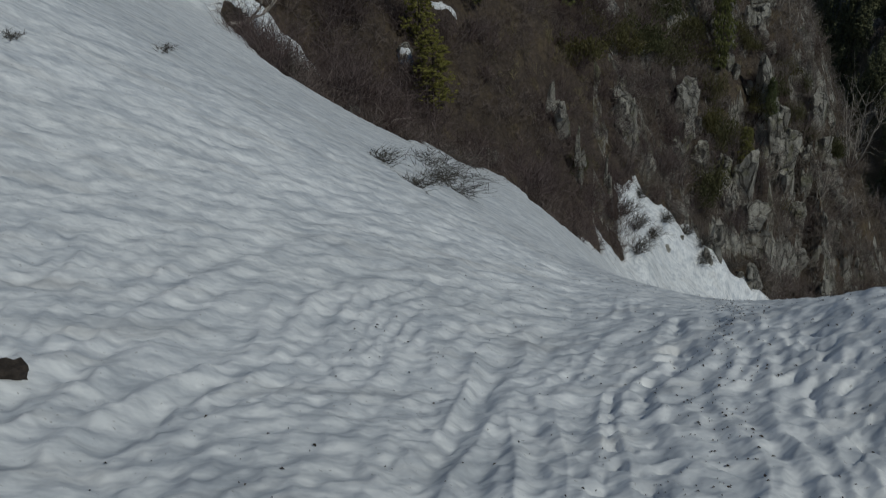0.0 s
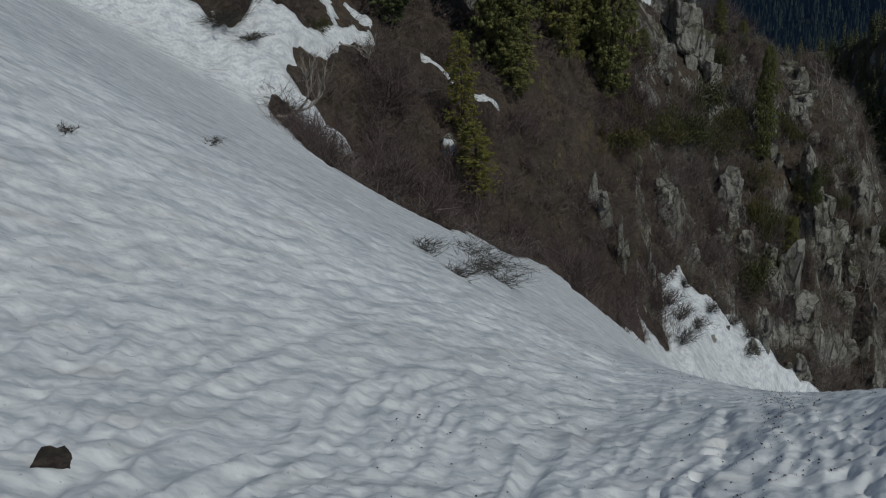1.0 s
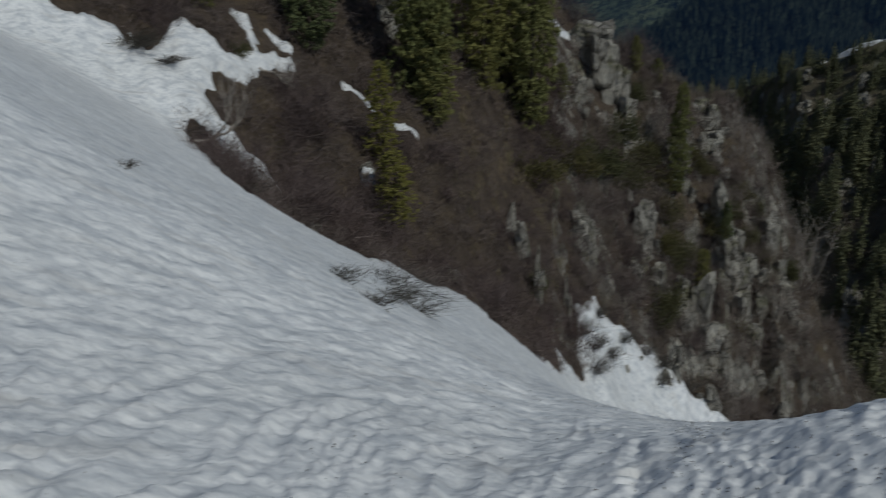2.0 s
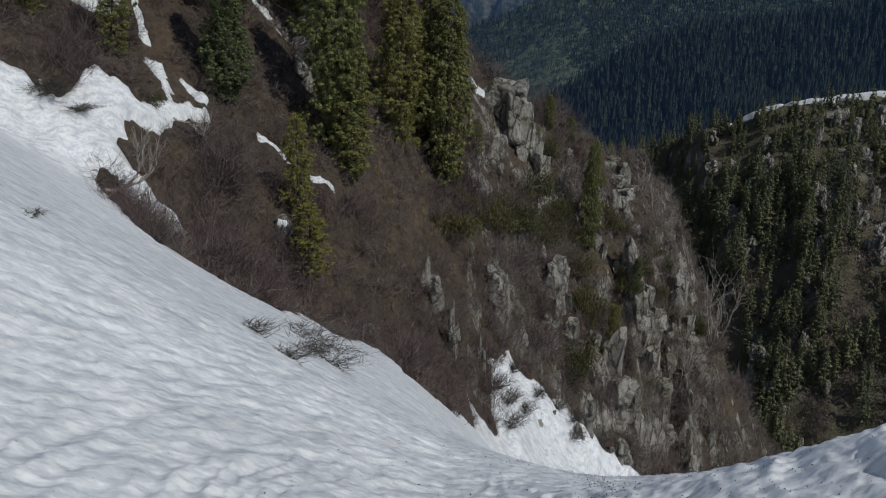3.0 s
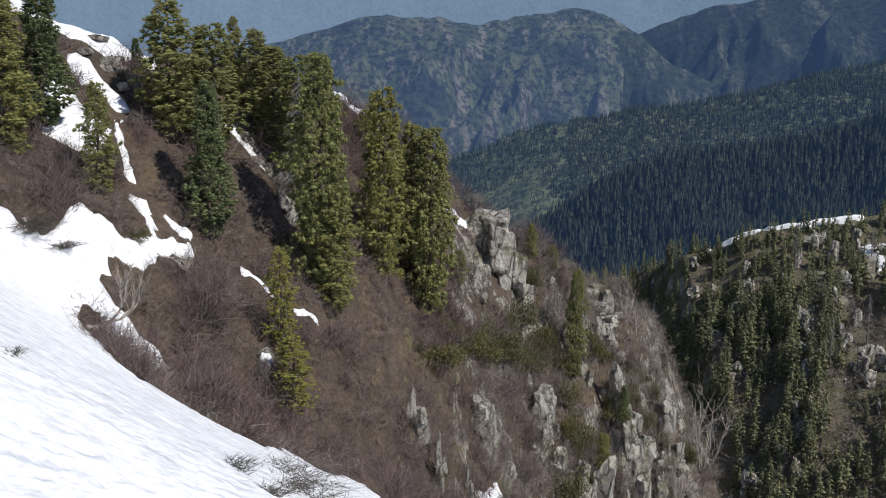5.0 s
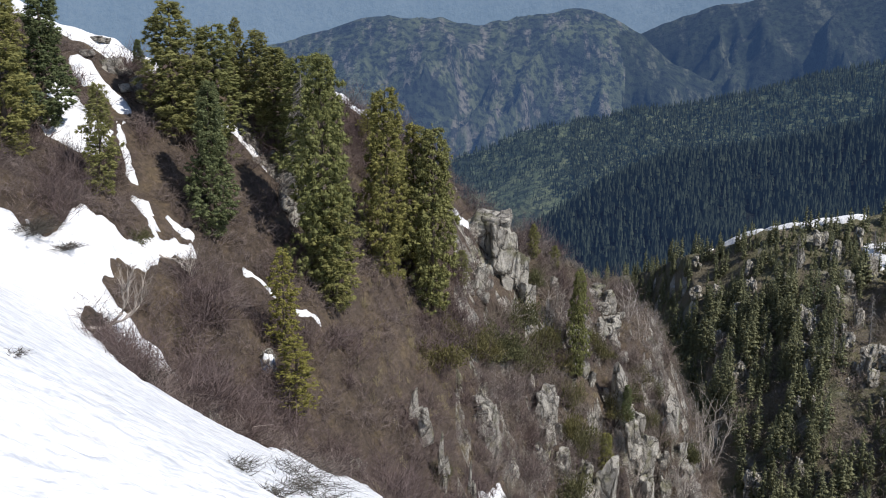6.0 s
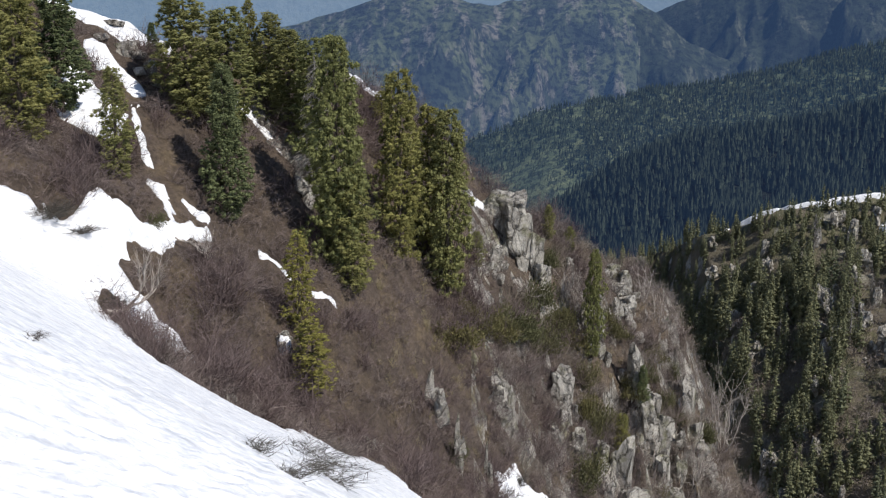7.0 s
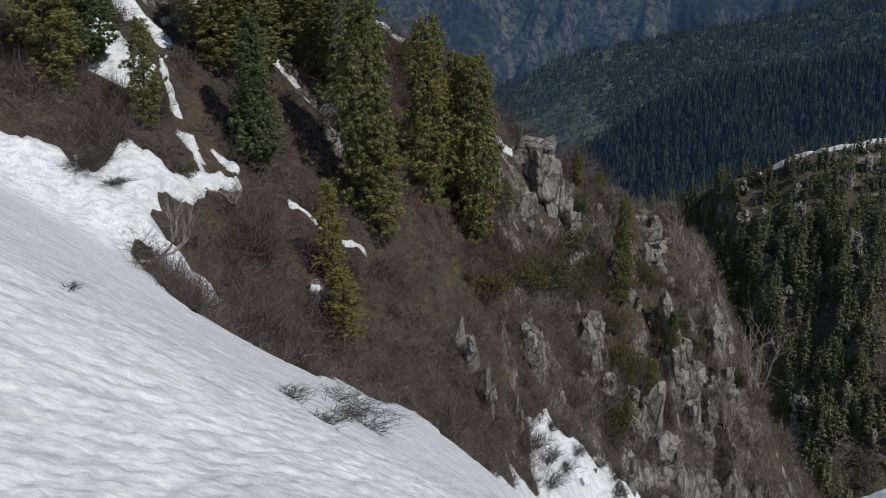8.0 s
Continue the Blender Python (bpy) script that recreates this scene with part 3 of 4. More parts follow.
def fir(kind, x, y, height, width, label, group, name="fir_tree", sink=0.0, lean=0.0):
    """A fir at its place: width is its spread in metres."""
    trunk, crown = kind
    wide = width / 3.5
    ob = empty(name, x, y, float(land(x, y)) - sink, (x * 37 + y * 61) % 360, (wide, wide, height / 10))
    if lean:
        ob.matrix_basis = ob.matrix_basis @ pose(0, 0, 0, lean, lean * 0.5, 0)
    part("trunk", trunk, ob)
    part("crown", crown, ob)
    return tagged(ob, label, "fir tree", group)


def block(seed, facets, level):
    """A block of broken rock about 1 m across, round the origin: a few planes of fracture, chipped edges, cracks."""
    rs = np.random.RandomState(seed)
    bm = bmesh.new()
    bmesh.ops.create_icosphere(bm, subdivisions=level, radius=1)
    d = np.array([v.co[:] for v in bm.verts])
    tri = np.array([[v.index for v in f.verts] for f in bm.faces])
    bm.free()
    nrm = np.concatenate([rs.normal(size=(facets, 3)) * (1, 1, 0.5), np.array([[0, 0, 1], [0, 0, -1], [1, 0, 0], [-1, 0, 0], [0, -1, 0], [0, 1, 0]]) + rs.normal(size=(6, 3)) * 0.22])
    nrm /= np.linalg.norm(nrm, axis=1)[:, None]
    off = 0.34 + 0.22 * rs.rand(len(nrm))
    dots = d @ nrm.T
    v = d * np.min(np.where(dots > 0.05, off / np.maximum(dots, 0.05), 9), axis=1)[:, None]
    chip = np.array([noise.fractal(Vector(p) * 4.0 + Vector((seed * 1.7, 0, 0)), 0.7, 2.1, 4) for p in v])
    crack = np.array([abs(noise.noise(Vector((p[0] * 4, p[1] * 4, p[2] * 2 + seed)))) for p in v])
    return v * (1 + 0.08 * chip - 0.16 * np.maximum(0, 0.10 - crack) / 0.10)[:, None], tri


def rock_mesh(name, seed, sharp=0.0, flat=1.0, blocks=14, level=4):
    """A crag about 1 m across and 1 m high, its foot at z = 0: one body with the outline of several upright blocks leaning together.
    sharp: how far the top runs to a point."""
    rs = np.random.RandomState(seed)
    bm = bmesh.new()
    bmesh.ops.create_icosphere(bm, subdivisions=level, radius=1)
    d = np.array([v.co[:] for v in bm.verts])
    tri = np.array([[v.index for v in f.verts] for f in bm.faces])
    bm.free()
    r = np.full(len(d), 0.16)
    for k in range(blocks):
        c = np.array([rs.uniform(-0.30, 0.30), rs.uniform(-0.30, 0.30), rs.uniform(-0.32, 0.28)])
        nrm = np.concatenate([rs.normal(size=(4, 3)) * (1, 1, 0.5), np.array([[0, 0, 1], [0, 0, -1], [1, 0, 0], [-1, 0, 0], [0, -1, 0], [0, 1, 0]]) + rs.normal(size=(6, 3)) * 0.16])
        nrm /= np.linalg.norm(nrm, axis=1)[:, None]
        size = np.where(np.abs(nrm[:, 2]) > 0.8, rs.uniform(0.14, 0.32), rs.uniform(0.08, 0.18)) * (0.8 + 0.5 * rs.rand(len(nrm)))
        top = size + nrm @ c
        dots = d @ nrm.T
        hi = np.min(np.where(dots > 1e-3, top / np.maximum(dots, 1e-3), 9), axis=1)
        lo = np.max(np.where(dots < -1e-3, top / np.minimum(dots, -1e-3), 0), axis=1)
        r = np.where((hi > lo) & np.all((np.abs(dots) > 1e-3) | (top > 0), axis=1), np.maximum(r, hi), r)
    v = d * np.minimum(r, 0.75)[:, None]
    chip = np.array([noise.fractal(Vector(p) * 5.0 + Vector((seed * 1.7, 0, 0)), 0.7, 2.1, 4) for p in v])
    v *= (1 + 0.09 * chip)[:, None]
    v = (v - v.min(axis=0)) / (v.max(axis=0) - v.min(axis=0)) - np.array([0.5, 0.5, 0.05])
    v[:, :2] *= (1 - sharp * np.clip(v[:, 2:3], 0, 1) ** 1.2) * np.array([1, flat])
    return mesh_from(name, v, tri, ROCK)


ROCKS = [rock_mesh("rock_outcrop", 11, 0.15, 0.8), rock_mesh("rock_outcrop", 12, 0.35, 0.7, 16), rock_mesh("rock_outcrop", 13, 0.55, 0.8, 16),
         rock_mesh("rock_outcrop", 14, 0.05, 0.9, 11), rock_mesh("rock_outcrop", 15, 0.4, 0.75, 16), rock_mesh("rock_outcrop", 16, 0.75, 0.7, 14)]
SPIRES = [rock_mesh("rock_outcrop", 71 + k, 0.88, 0.6, 6) for k in range(3)]
FAR_ROCKS = [rock_mesh("rock_outcrop", 41 + k, 0.2 + 0.15 * k, 0.8, 7, 3) for k in range(3)]
STONE = bark_material("brown_stone", (0.026, 0.021, 0.018), (0.072, 0.058, 0.048), 3)
SQUARE = [mesh_from("rock_block", block(60 + k, 1, 4)[0] + np.array([0, 0, 0.45]), block(60 + k, 1, 4)[1], ROCK) for k in range(4)]


def rock(k, x, y, width, height, turn=0.0, tilt=0.0, label="grey lichened rock rib on the hillside", group="rocks on the hillside", sink=0.12, name="rock_outcrop", depth=None, kinds=ROCKS):
    ob = new(name, kinds[k % len(kinds)])
    z = float(land(x, y)) - sink * height
    ob.matrix_basis = pose(x, y, z, tilt, 0, turn) @ Matrix.Diagonal((width, depth or width * 0.9, height * 1.12, 1))
    return tagged(ob, label, "rock", group)


CHUNKS = [mesh_from("rock_block", block(80 + k, 2, 3)[0] + np.array([0, 0, 0.45]), block(80 + k, 2, 3)[1], ROCK) for k in range(6)]


def crag(seed, x, y, width, height, label, sharp=0.4, blocks=9):
    """A fractured rib of rock that runs down the slope: upright slabs leaning together, broken pieces at their foot."""
    rs = np.random.RandomState(seed)
    z = float(land(x, y))
    ob = empty("rock_outcrop", x, y, z)
    for k in range(blocks):
        g = k / (blocks - 1)
        px, py = (width * rs.uniform(-0.46, 0.46), width * rs.uniform(-0.85, 0.25)) if k else (0.0, 0.0)
        tall = 0.88 * height * (1.05 if k == 0 else (1 - sharp * abs(px) / (0.46 * width)) * rs.uniform(0.4, 0.9) * (1 - 0.4 * g))
        w = width * rs.uniform(0.45, 0.72) * (1 - 0.3 * g)
        me = part("rock_block", CHUNKS[rs.randint(6)], ob)
        me.matrix_basis = pose(px, py, float(land(x + px, y + py)) - z - 0.32 * tall, rs.uniform(-4, 9), rs.uniform(-8, 8), rs.uniform(0, 360)) @ Matrix.Diagonal((w, w * rs.uniform(0.8, 1.3), 1.2 * tall, 1))
    return tagged(ob, label, "rock", "rocks on the hillside")


def twigs(rs, n, width, height, droop=0.0, thick=0.012, forks=3):
    """Thin bare shoots from one foot, each with forks: narrow triangles."""
    az = rs.rand(n) * 2 * np.pi
    lean = rs.rand(n) ** 0.7
    foot = np.stack([rs.normal(size=n) * width * 0.10, rs.normal(size=n) * width * 0.10, np.full(n, -0.05)], 1)
    tip = foot + np.stack([np.cos(az) * lean * width * 0.5, np.sin(az) * lean * width * 0.5, height * (0.55 + 0.5 * rs.rand(n)) * (1 - 0.45 * lean) - droop * lean], 1)
    a, b = [foot], [tip]
    for k in range(forks):
        t = (0.35 + 0.5 * rs.rand(n))[:, None]
        s = foot + (tip - foot) * t
        a.append(s)
        b.append(s + (tip - foot) * (1 - t) * 0.9 + rs.normal(size=(n, 3)) * 0.16 * np.array([width, width, height]))
    a, b = np.concatenate(a), np.concatenate(b)
    d = b - a
    side = np.cross(d, rs.normal(size=d.shape))
    side *= thick / (np.linalg.norm(side, axis=1)[:, None] + 1e-9)
    v = np.stack([a - side, a + side, b], 1).reshape(-1, 3)
    return v, np.arange(len(v)).reshape(-1, 3)


def bare_tree_mesh(name, seed, height, spread, mat, stems=3, lean=(0, 0), thick=0.07):
    """A leafless birch: several bending stems, limbs and fine twigs."""
    rs = np.random.RandomState(seed)
    pieces = []
    for s in range(stems):
        a = rs.rand() * 6.28
        e = np.array([math.cos(a) * spread * 0.35 + lean[0], math.sin(a) * spread * 0.35 + lean[1], height * (0.75 + 0.25 * rs.rand())])
        t = np.linspace(0, 1, 8)[:, None]
        stem = np.array([0, 0, -0.15]) + e * np.concatenate([t ** 0.8, t ** 0.8, t ** 1.4], 1) + rs.normal(size=(8, 3)) * 0.05 * height * t * (1 - t)
        pieces.append(limb(stem, thick, thick * 0.25))
        for b in range(7):
            k = rs.randint(2, 7)
            q = stem[k]
            g = rs.normal(size=3) * np.array([1, 1, 0.4]) + np.array([0, 0, 0.8])
            g *= height * (0.18 + 0.16 * rs.rand()) / np.linalg.norm(g)
            br = q + g * np.linspace(0, 1, 5)[:, None] + rs.normal(size=(5, 3)) * 0.02 * height * np.linspace(0, 1, 5)[:, None]
            br[:, 2] += 0.06 * height * np.linspace(0, 1, 5) ** 2
            pieces.append(limb(br, thick * 0.38, thick * 0.08, 4))
            for c in range(5):
                q2 = br[rs.randint(1, 5)]
                g2 = g * 0.45 + rs.normal(size=3) * height * 0.06
                pieces.append(limb([q2, q2 + g2 * 0.5 + rs.normal(size=3) * 0.02, q2 + g2], thick * 0.13, thick * 0.04, 3))
    return mesh_from(name, *join(pieces), mat, True)


# ---------------------------------------------------------------- firs on the spur
FIRS = [fir_meshes(1, 190, 16, FIR, 0.135, 1.0, 0.42), fir_meshes(2, 180, 16, FIR, 0.135, 1.0, 0.46), fir_meshes(3, 220, 14, FIR_DARK, 0.13, 1.0, 0.24, 0.8), fir_meshes(4, 170, 16, FIR, 0.135, 1.0, 0.46, 0.35),
        fir_meshes(5, 110, 13, FIR_YOUNG, 0.13, 1.0, 0.34, 0.3)]
OLD = "tall ragged olive-green fir on the steep slope"
DARKFIR = "dark green fir with dense drooping boughs"
YOUNG = "young yellowish fir among bare shrubs"
for k, x, y, h, w, label in [
        (1, -20.9, 50.1, 7.8, 3.5, OLD), (2, -20.3, 54.0, 8.0, 3.6, DARKFIR), (3, -16.7, 51.0, 5.6, 2.2, OLD),
        (2, -12.1, 54.6, 8.4, 3.3, DARKFIR), (0, -14.9, 58.4, 7.4, 3.9, OLD), (1, -13.0, 60.2, 7.9, 3.9, OLD),
        (3, -13.1, 67.6, 5.2, 1.8, OLD), (1, -11.8, 67.2, 5.6, 2.6, OLD), (0, -10.4, 65.6, 6.8, 3.7, OLD), (0, -6.6, 57.2, 13.6, 4.1, OLD),
        (1, -8.7, 63.4, 8.6, 3.2, OLD), (3, -5.9, 57.0, 7.4, 3.6, OLD), (1, -3.6, 66.2, 12.6, 3.7, OLD),
        (3, -5.3, 74.9, 3.4, 2.0, OLD), (0, -0.6, 69.5, 13.0, 3.9, OLD), (3, -1.9, 70.7, 10.6, 3.6, OLD),
        (4, -7.0, 48.2, 4.0, 2.7, YOUNG), (4, -7.9, 50.8, 5.4, 2.0, YOUNG),
        (1, 11.1, 81.6, 9.3, 2.0, OLD), (3, 7.8, 86.9, 3.0, 1.4, YOUNG), (3, 9.9, 89.1, 2.4, 1.3, YOUNG),
        (1, 12.9, 76.7, 4.8, 1.7, OLD), (2, 15.3, 81.6, 4.2, 1.7, DARKFIR), (3, 1.5, 75.6, 2.8, 1.7, YOUNG)]:
    fir(FIRS[k], x, y, h, w, label, "firs on the spur")

# ---------------------------------------------------------------- rocks of the spur
tower = empty("rock_tower", 4.35, 83.2, -20.7)
for k, x, y, z, w, d, h, turn, tilt in [(0, -1.75, 0.0, 2.2, 1.05, 1.6, 3.7, 6, -3), (1, 0.62, -0.25, 1.9, 1.9, 1.7, 3.7, 14, 3), (2, -0.15, 0.15, 4.9, 2.9, 1.6, 1.35, -8, 6), (3, -0.5, 1.1, -1.0, 2.7, 1.4, 6.3, 20, 0),
                                        (1, 1.75, 0.0, 0.4, 1.25, 1.5, 3.0, 32, 8), (0, 0.95, -0.5, -0.6, 1.25, 1.3, 2.7, 8, 2), (2, -0.65, -0.4, -0.5, 1.75, 1.5, 3.1, -12, -4), (3, -2.3, -0.5, -1.3, 1.8, 1.5, 2.6, 25, -6), (1, 2.5, -0.2, -1.0, 1.4, 1.3, 1.9, 50, 4)]:
    ob = part("rock_block", SQUARE[k], tower)
    ob.matrix_basis = pose(x, y, z, 0, tilt, turn) @ Matrix.Diagonal((1.12 * w, 1.1 * d, 1.12 * h, 1))
tagged(tower, "pale grey fractured rock tower on the crest", "rock")
for k, x, y, w, h, turn, label in [
        (5, -1.3, 57.5, 2.0, 3.0, 20, "pointed grey rock spire beside the snow gully"), (2, 0.1, 56.7, 1.7, 3.6, 70, "slim grey rock spire beside the snow gully"),
        (5, 1.9, 59.5, 0.8, 3.4, 10, "thin rock needle at the snow's edge"), (0, 3.5, 67.7, 2.5, 3.0, 15, ""), (1, 8.3, 75.7, 2.0, 3.0, 40, ""),
        (4, 12.5, 74.8, 3.4, 4.5, 0, ""), (0, 16.7, 80.2, 2.2, 4.6, 25, "tall rock pillar with yellow lichen"), (4, 16.9, 82.0, 2.4, 4.8, 60, "tall rock pillar with yellow lichen"), (1, 16.4, 84.2, 2.0, 4.4, 130, "tall rock pillar with yellow lichen"), (1, 15.6, 82.6, 2.0, 5.2, 60, ""),
        (1, 20.8, 89.2, 2.2, 4.4, 30, ""), (0, 21.7, 88.0, 2.6, 3.2, 10, ""), (4, 15.3, 92.6, 3.0, 2.2, 0, ""), (2, 12.0, 83.6, 1.5, 3.4, 80, ""),
        (0, -10.3, 63.8, 1.5, 1.1, 30, ""), (1, -8.8, 37.9, 0.7, 1.0, 60, "grey slab of rock at the snow's edge"), (3, -9.4, 62.7, 1.4, 1.2, 10, ""),
        (4, -19.3, 63.0, 2.6, 1.1, 0, ""), (3, -4.2, 50.0, 1.2, 1.0, 40, ""), (0, 2.9, 78.7, 1.2, 1.4, 20, ""), (1, 3.3, 79.6, 1.4, 1.7, 75, ""),
        (3, 4.9, 74.9, 1.2, 1.0, 0, ""), (4, 9.2, 73.7, 1.6, 2.4, 15, ""), (0, 6.9, 72.0, 1.6, 1.6, 50, ""), (2, 15.1, 83.6, 1.7, 4.2, 5, "")]:
    if "spire" in label or "needle" in label:
        rock(k, x, y, 1.15 * w, 1.15 * h, turn, label=label, kinds=SPIRES)
    else:
        crag(int(7 * x + 13 * y) % 997, x, y, w, h, label or "grey lichened rock rib on the hillside")
rs = np.random.RandomState(31)
for k in range(55):
    x = rs.uniform(3, 25)
    crest_y = float(np.interp(x, [p[0] for p in SPUR], [p[1] for p in SPUR]))
    y = crest_y - rs.uniform(4, 25)
    h = rs.uniform(0.6, 2.2) * (1.3 if x > 10 else 0.8)
    if math.hypot(x - 5.4, y - 83) < 5:
        continue
    rock(rs.randint(6), x, y, h * rs.uniform(0.45, 0.9), h, rs.uniform(0, 180), rs.uniform(-12, 4))
for k in range(16):
    g = rs.rand()
    h = rs.uniform(0.35, 1.0)
    rock(rs.randint(6), -13.2 + 4.4 * g + rs.normal() * 0.5, 65.6 - 3.6 * g + rs.normal() * 0.5, h * rs.uniform(0.8, 1.5), h, rs.uniform(0, 180), label="broken grey rubble in the snowy gully", group="rubble in the gully")
for x, y, w, h in [(-18.5, 62.6, 1.8, 1.0), (-17.6, 60.8, 1.3, 0.9), (-9.3, 62.4, 1.8, 1.6), (-6.4, 65.2, 1.5, 1.0), (-10.2, 44.4, 0.8, 0.8)]:
    crag(int(abs(x) * 31), x, y, w, h, "broken grey rock among shrubs below the crest", 0.3, 7)
fir(FIRS[2], -17.9, 62.6, 2.2, 1.2, "small fir dusted grey beside the snow", "firs on the spur")
fir(FIRS[3], -18.9, 67.5, 1.4, 0.9, "tiny fir on the snowy crest", "firs on the spur")
boulder = rock(3, -8.5, 49.4, 0.9, 0.9, 30, label="boulder with a cap of snow", group="", name="boulder")

# ---------------------------------------------------------------- bare birches and shrubs
PALE = "leafless pale-barked birch on the hillside"
for seed, x, y, h, spread, stems, lean, thick in [(3, 5.9, 80.2, 3.3, 1.6, 2, (0.2, 0), 0.06), (4, 8.4, 82.5, 3.8, 2.0, 3, (0.5, 0), 0.055),
                                                  (5, 17.2, 93.3, 3.6, 2.2, 4, (0.2, 0), 0.06), (6, 24.8, 92.0, 7.2, 5.0, 6, (0.6, 0), 0.085), (7, 20.0, 82.5, 4.2, 2.6, 4, (0.3, 0), 0.06),
                                                  (8, 9.7, 84.0, 3.0, 1.4, 2, (0.1, 0), 0.05), (9, 18.6, 93.4, 3.2, 1.6, 2, (0, 0), 0.07), (10, 22.7, 85.5, 3.8, 2.2, 4, (0.4, 0), 0.06), (11, 15.5, 80.0, 4.0, 1.2, 2, (0.8, 0), 0.06)]:
    ob = new("birch_tree", bare_tree_mesh("birch_tree", seed, h, spread, PALE_BARK, stems, lean, thick))
    ob.location = (x, y, float(land(x, y)))
    tagged(ob, PALE, "bare tree", "birches on the hillside")


def bent_birch(x, y, seed, stems, thick, label):
    """A birch pressed down by the snow: its stems creep sideways from one foot and turn up. stems: lists of (right, up) in metres."""
    rs = np.random.RandomState(seed)
    pieces = []
    for s, path in enumerate(stems):
        p = np.array([(a, 0.12 * math.sin(2 * a + s), b) for a, b in path], float)
        t = np.linspace(0, len(p) - 1, 12)
        q = np.stack([np.interp(t, np.arange(len(p)), p[:, c]) for c in range(3)], 1)
        q[1:-1] = 0.25 * q[:-2] + 0.5 * q[1:-1] + 0.25 * q[2:]
        q[1:] += rs.normal(size=(11, 3)) * 0.03
        r = thick * (1.0 if s == 0 else 0.62)
        pieces.append(limb(q, r, 0.28 * r, 6))
        for b in range(9):
            f = q[rs.randint(5, 12)]
            g = np.array([rs.normal() * 0.35 + 0.12, rs.normal() * 0.35, 0.6 + 0.5 * rs.rand()]) * rs.uniform(0.5, 0.95)
            br = f + g * np.linspace(0, 1, 5)[:, None] + rs.normal(size=(5, 3)) * 0.03
            br[0] = f
            pieces.append(limb(br, 0.30 * r, 0.08 * r, 4))
            for c in range(4):
                h = br[rs.randint(1, 5)]
                pieces.append(limb([h, h + g * 0.25 + rs.normal(size=3) * 0.06, h + g * 0.5 + rs.normal(size=3) * 0.14], 0.10 * r, 0.04 * r, 3))
    ob = new("birch_tree", mesh_from("birch_tree", *join(pieces), PALE_BARK, True))
    ob.location = (x, y, float(land(x, y)) + 0.22)
    return tagged(ob, label, "bare tree", "birches on the hillside")


bent_birch(-14.95, 42.95, 1, [[(0, 0), (0.45, 0.0), (0.9, 0.12), (1.35, 0.62), (1.7, 1.35), (1.8, 2.2)], [(1.3, 0.6), (1.55, 1.0), (1.5, 1.6), (1.6, 2.2)], [(1.0, 0.2), (1.7, 0.5), (2.2, 1.0), (2.4, 1.8)], [(1.5, 0.4), (1.95, 0.9), (2.05, 1.5)]], 0.095, "pale birch bent low by the snow")
bent_birch(-13.7, 49.7, 2, [[(0, 0.25), (0.6, 0.0), (1.2, -0.35), (1.7, -0.7)], [(0.5, 0.05), (1.1, -0.1), (1.6, -0.35)], [(0.9, -0.15), (1.3, -0.5), (1.6, -0.9)]], 0.05, "fallen grey birch lying in the brown shrubs")


# tongues of old snow on the spur: from (x, y) to (x, y), width
PATCHES = [(-10.4, 53.9, -9.0, 54.3, 0.42), (-7.6, 53.8, -6.5, 54.2, 0.32), (-13.9, 44.4, -11.8, 43.7, 1.6), (-11.5, 43.8, -11.1, 44.0, 0.5), (-17.6, 56.8, -16.1, 54.0, 0.5),
           (-15.6, 53.2, -14.4, 51.4, 0.7), (-14.1, 52.9, -12.9, 52.6, 0.6), (-20.2, 55.5, -18.6, 54.3, 3.0), (-24.5, 60.5, -21.0, 63.0, 3.4), (-21.0, 63.0, -18.3, 65.2, 2.6),
           (-20.4, 59.4, -17.9, 58.6, 1.4), (-14.2, 65.5, -12.2, 63.9, 1.7), (-12.2, 63.9, -10.5, 62.6, 1.0), (-7.4, 78.0, -5.5, 79.6, 1.4), (0.5, 81.2, 2.3, 83.4, 0.8), (-9.5, 63.9, -9.2, 62.7, 0.6)]


def on_patch(x, y):
    hit = np.zeros(np.shape(x), bool)
    for ax, ay, bx, by, w in PATCHES:
        t = np.clip(((x - ax) * (bx - ax) + (y - ay) * (by - ay)) / ((bx - ax) ** 2 + (by - ay) ** 2), 0, 1)
        hit |= np.hypot(x - ax - t * (bx - ax), y - ay - t * (by - ay)) < w / 2 + 0.25
    return hit


def thicket(name, seed, count, xr, depth, width, height, shoots, mat, label, thick=0.014, hollow=0.0):
    """Bare shrubs nobody could count, over a stretch of the spur below its crest."""
    rs = np.random.RandomState(seed)
    x = rs.uniform(*xr, count)
    crest_y = np.interp(x, [p[0] for p in SPUR], [p[1] for p in SPUR])
    y = crest_y + 2 - rs.uniform(0, depth, count)
    ok = (snow_depth(x, y) < 0.0) & (fbm(x / 3.1 + seed, y / 3.1, 2) > hollow - 1) & ~on_patch(x, y) & ~((np.abs(x + 14.0) < 1.3) & (np.abs(y - 43.1) < 0.8)) & (np.hypot(x - 5.4, y - 82) > 2.6)
    x, y = x[ok], y[ok]
    z = base(x, y)
    vs = []
    for k in range(len(x)):
        s = 0.5 + 0.9 * rs.rand()
        v, f = twigs(rs, shoots, width * s, height * s, 0.15, thick * (0.7 + 0.6 * rs.rand()))
        vs.append(v + np.array([x[k], y[k], z[k]]))
    v = np.concatenate(vs)
    return tagged(new(name, mesh_from(name, v, np.arange(len(v)).reshape(-1, 3), mat)), label, "shrubs", kind="stuff")


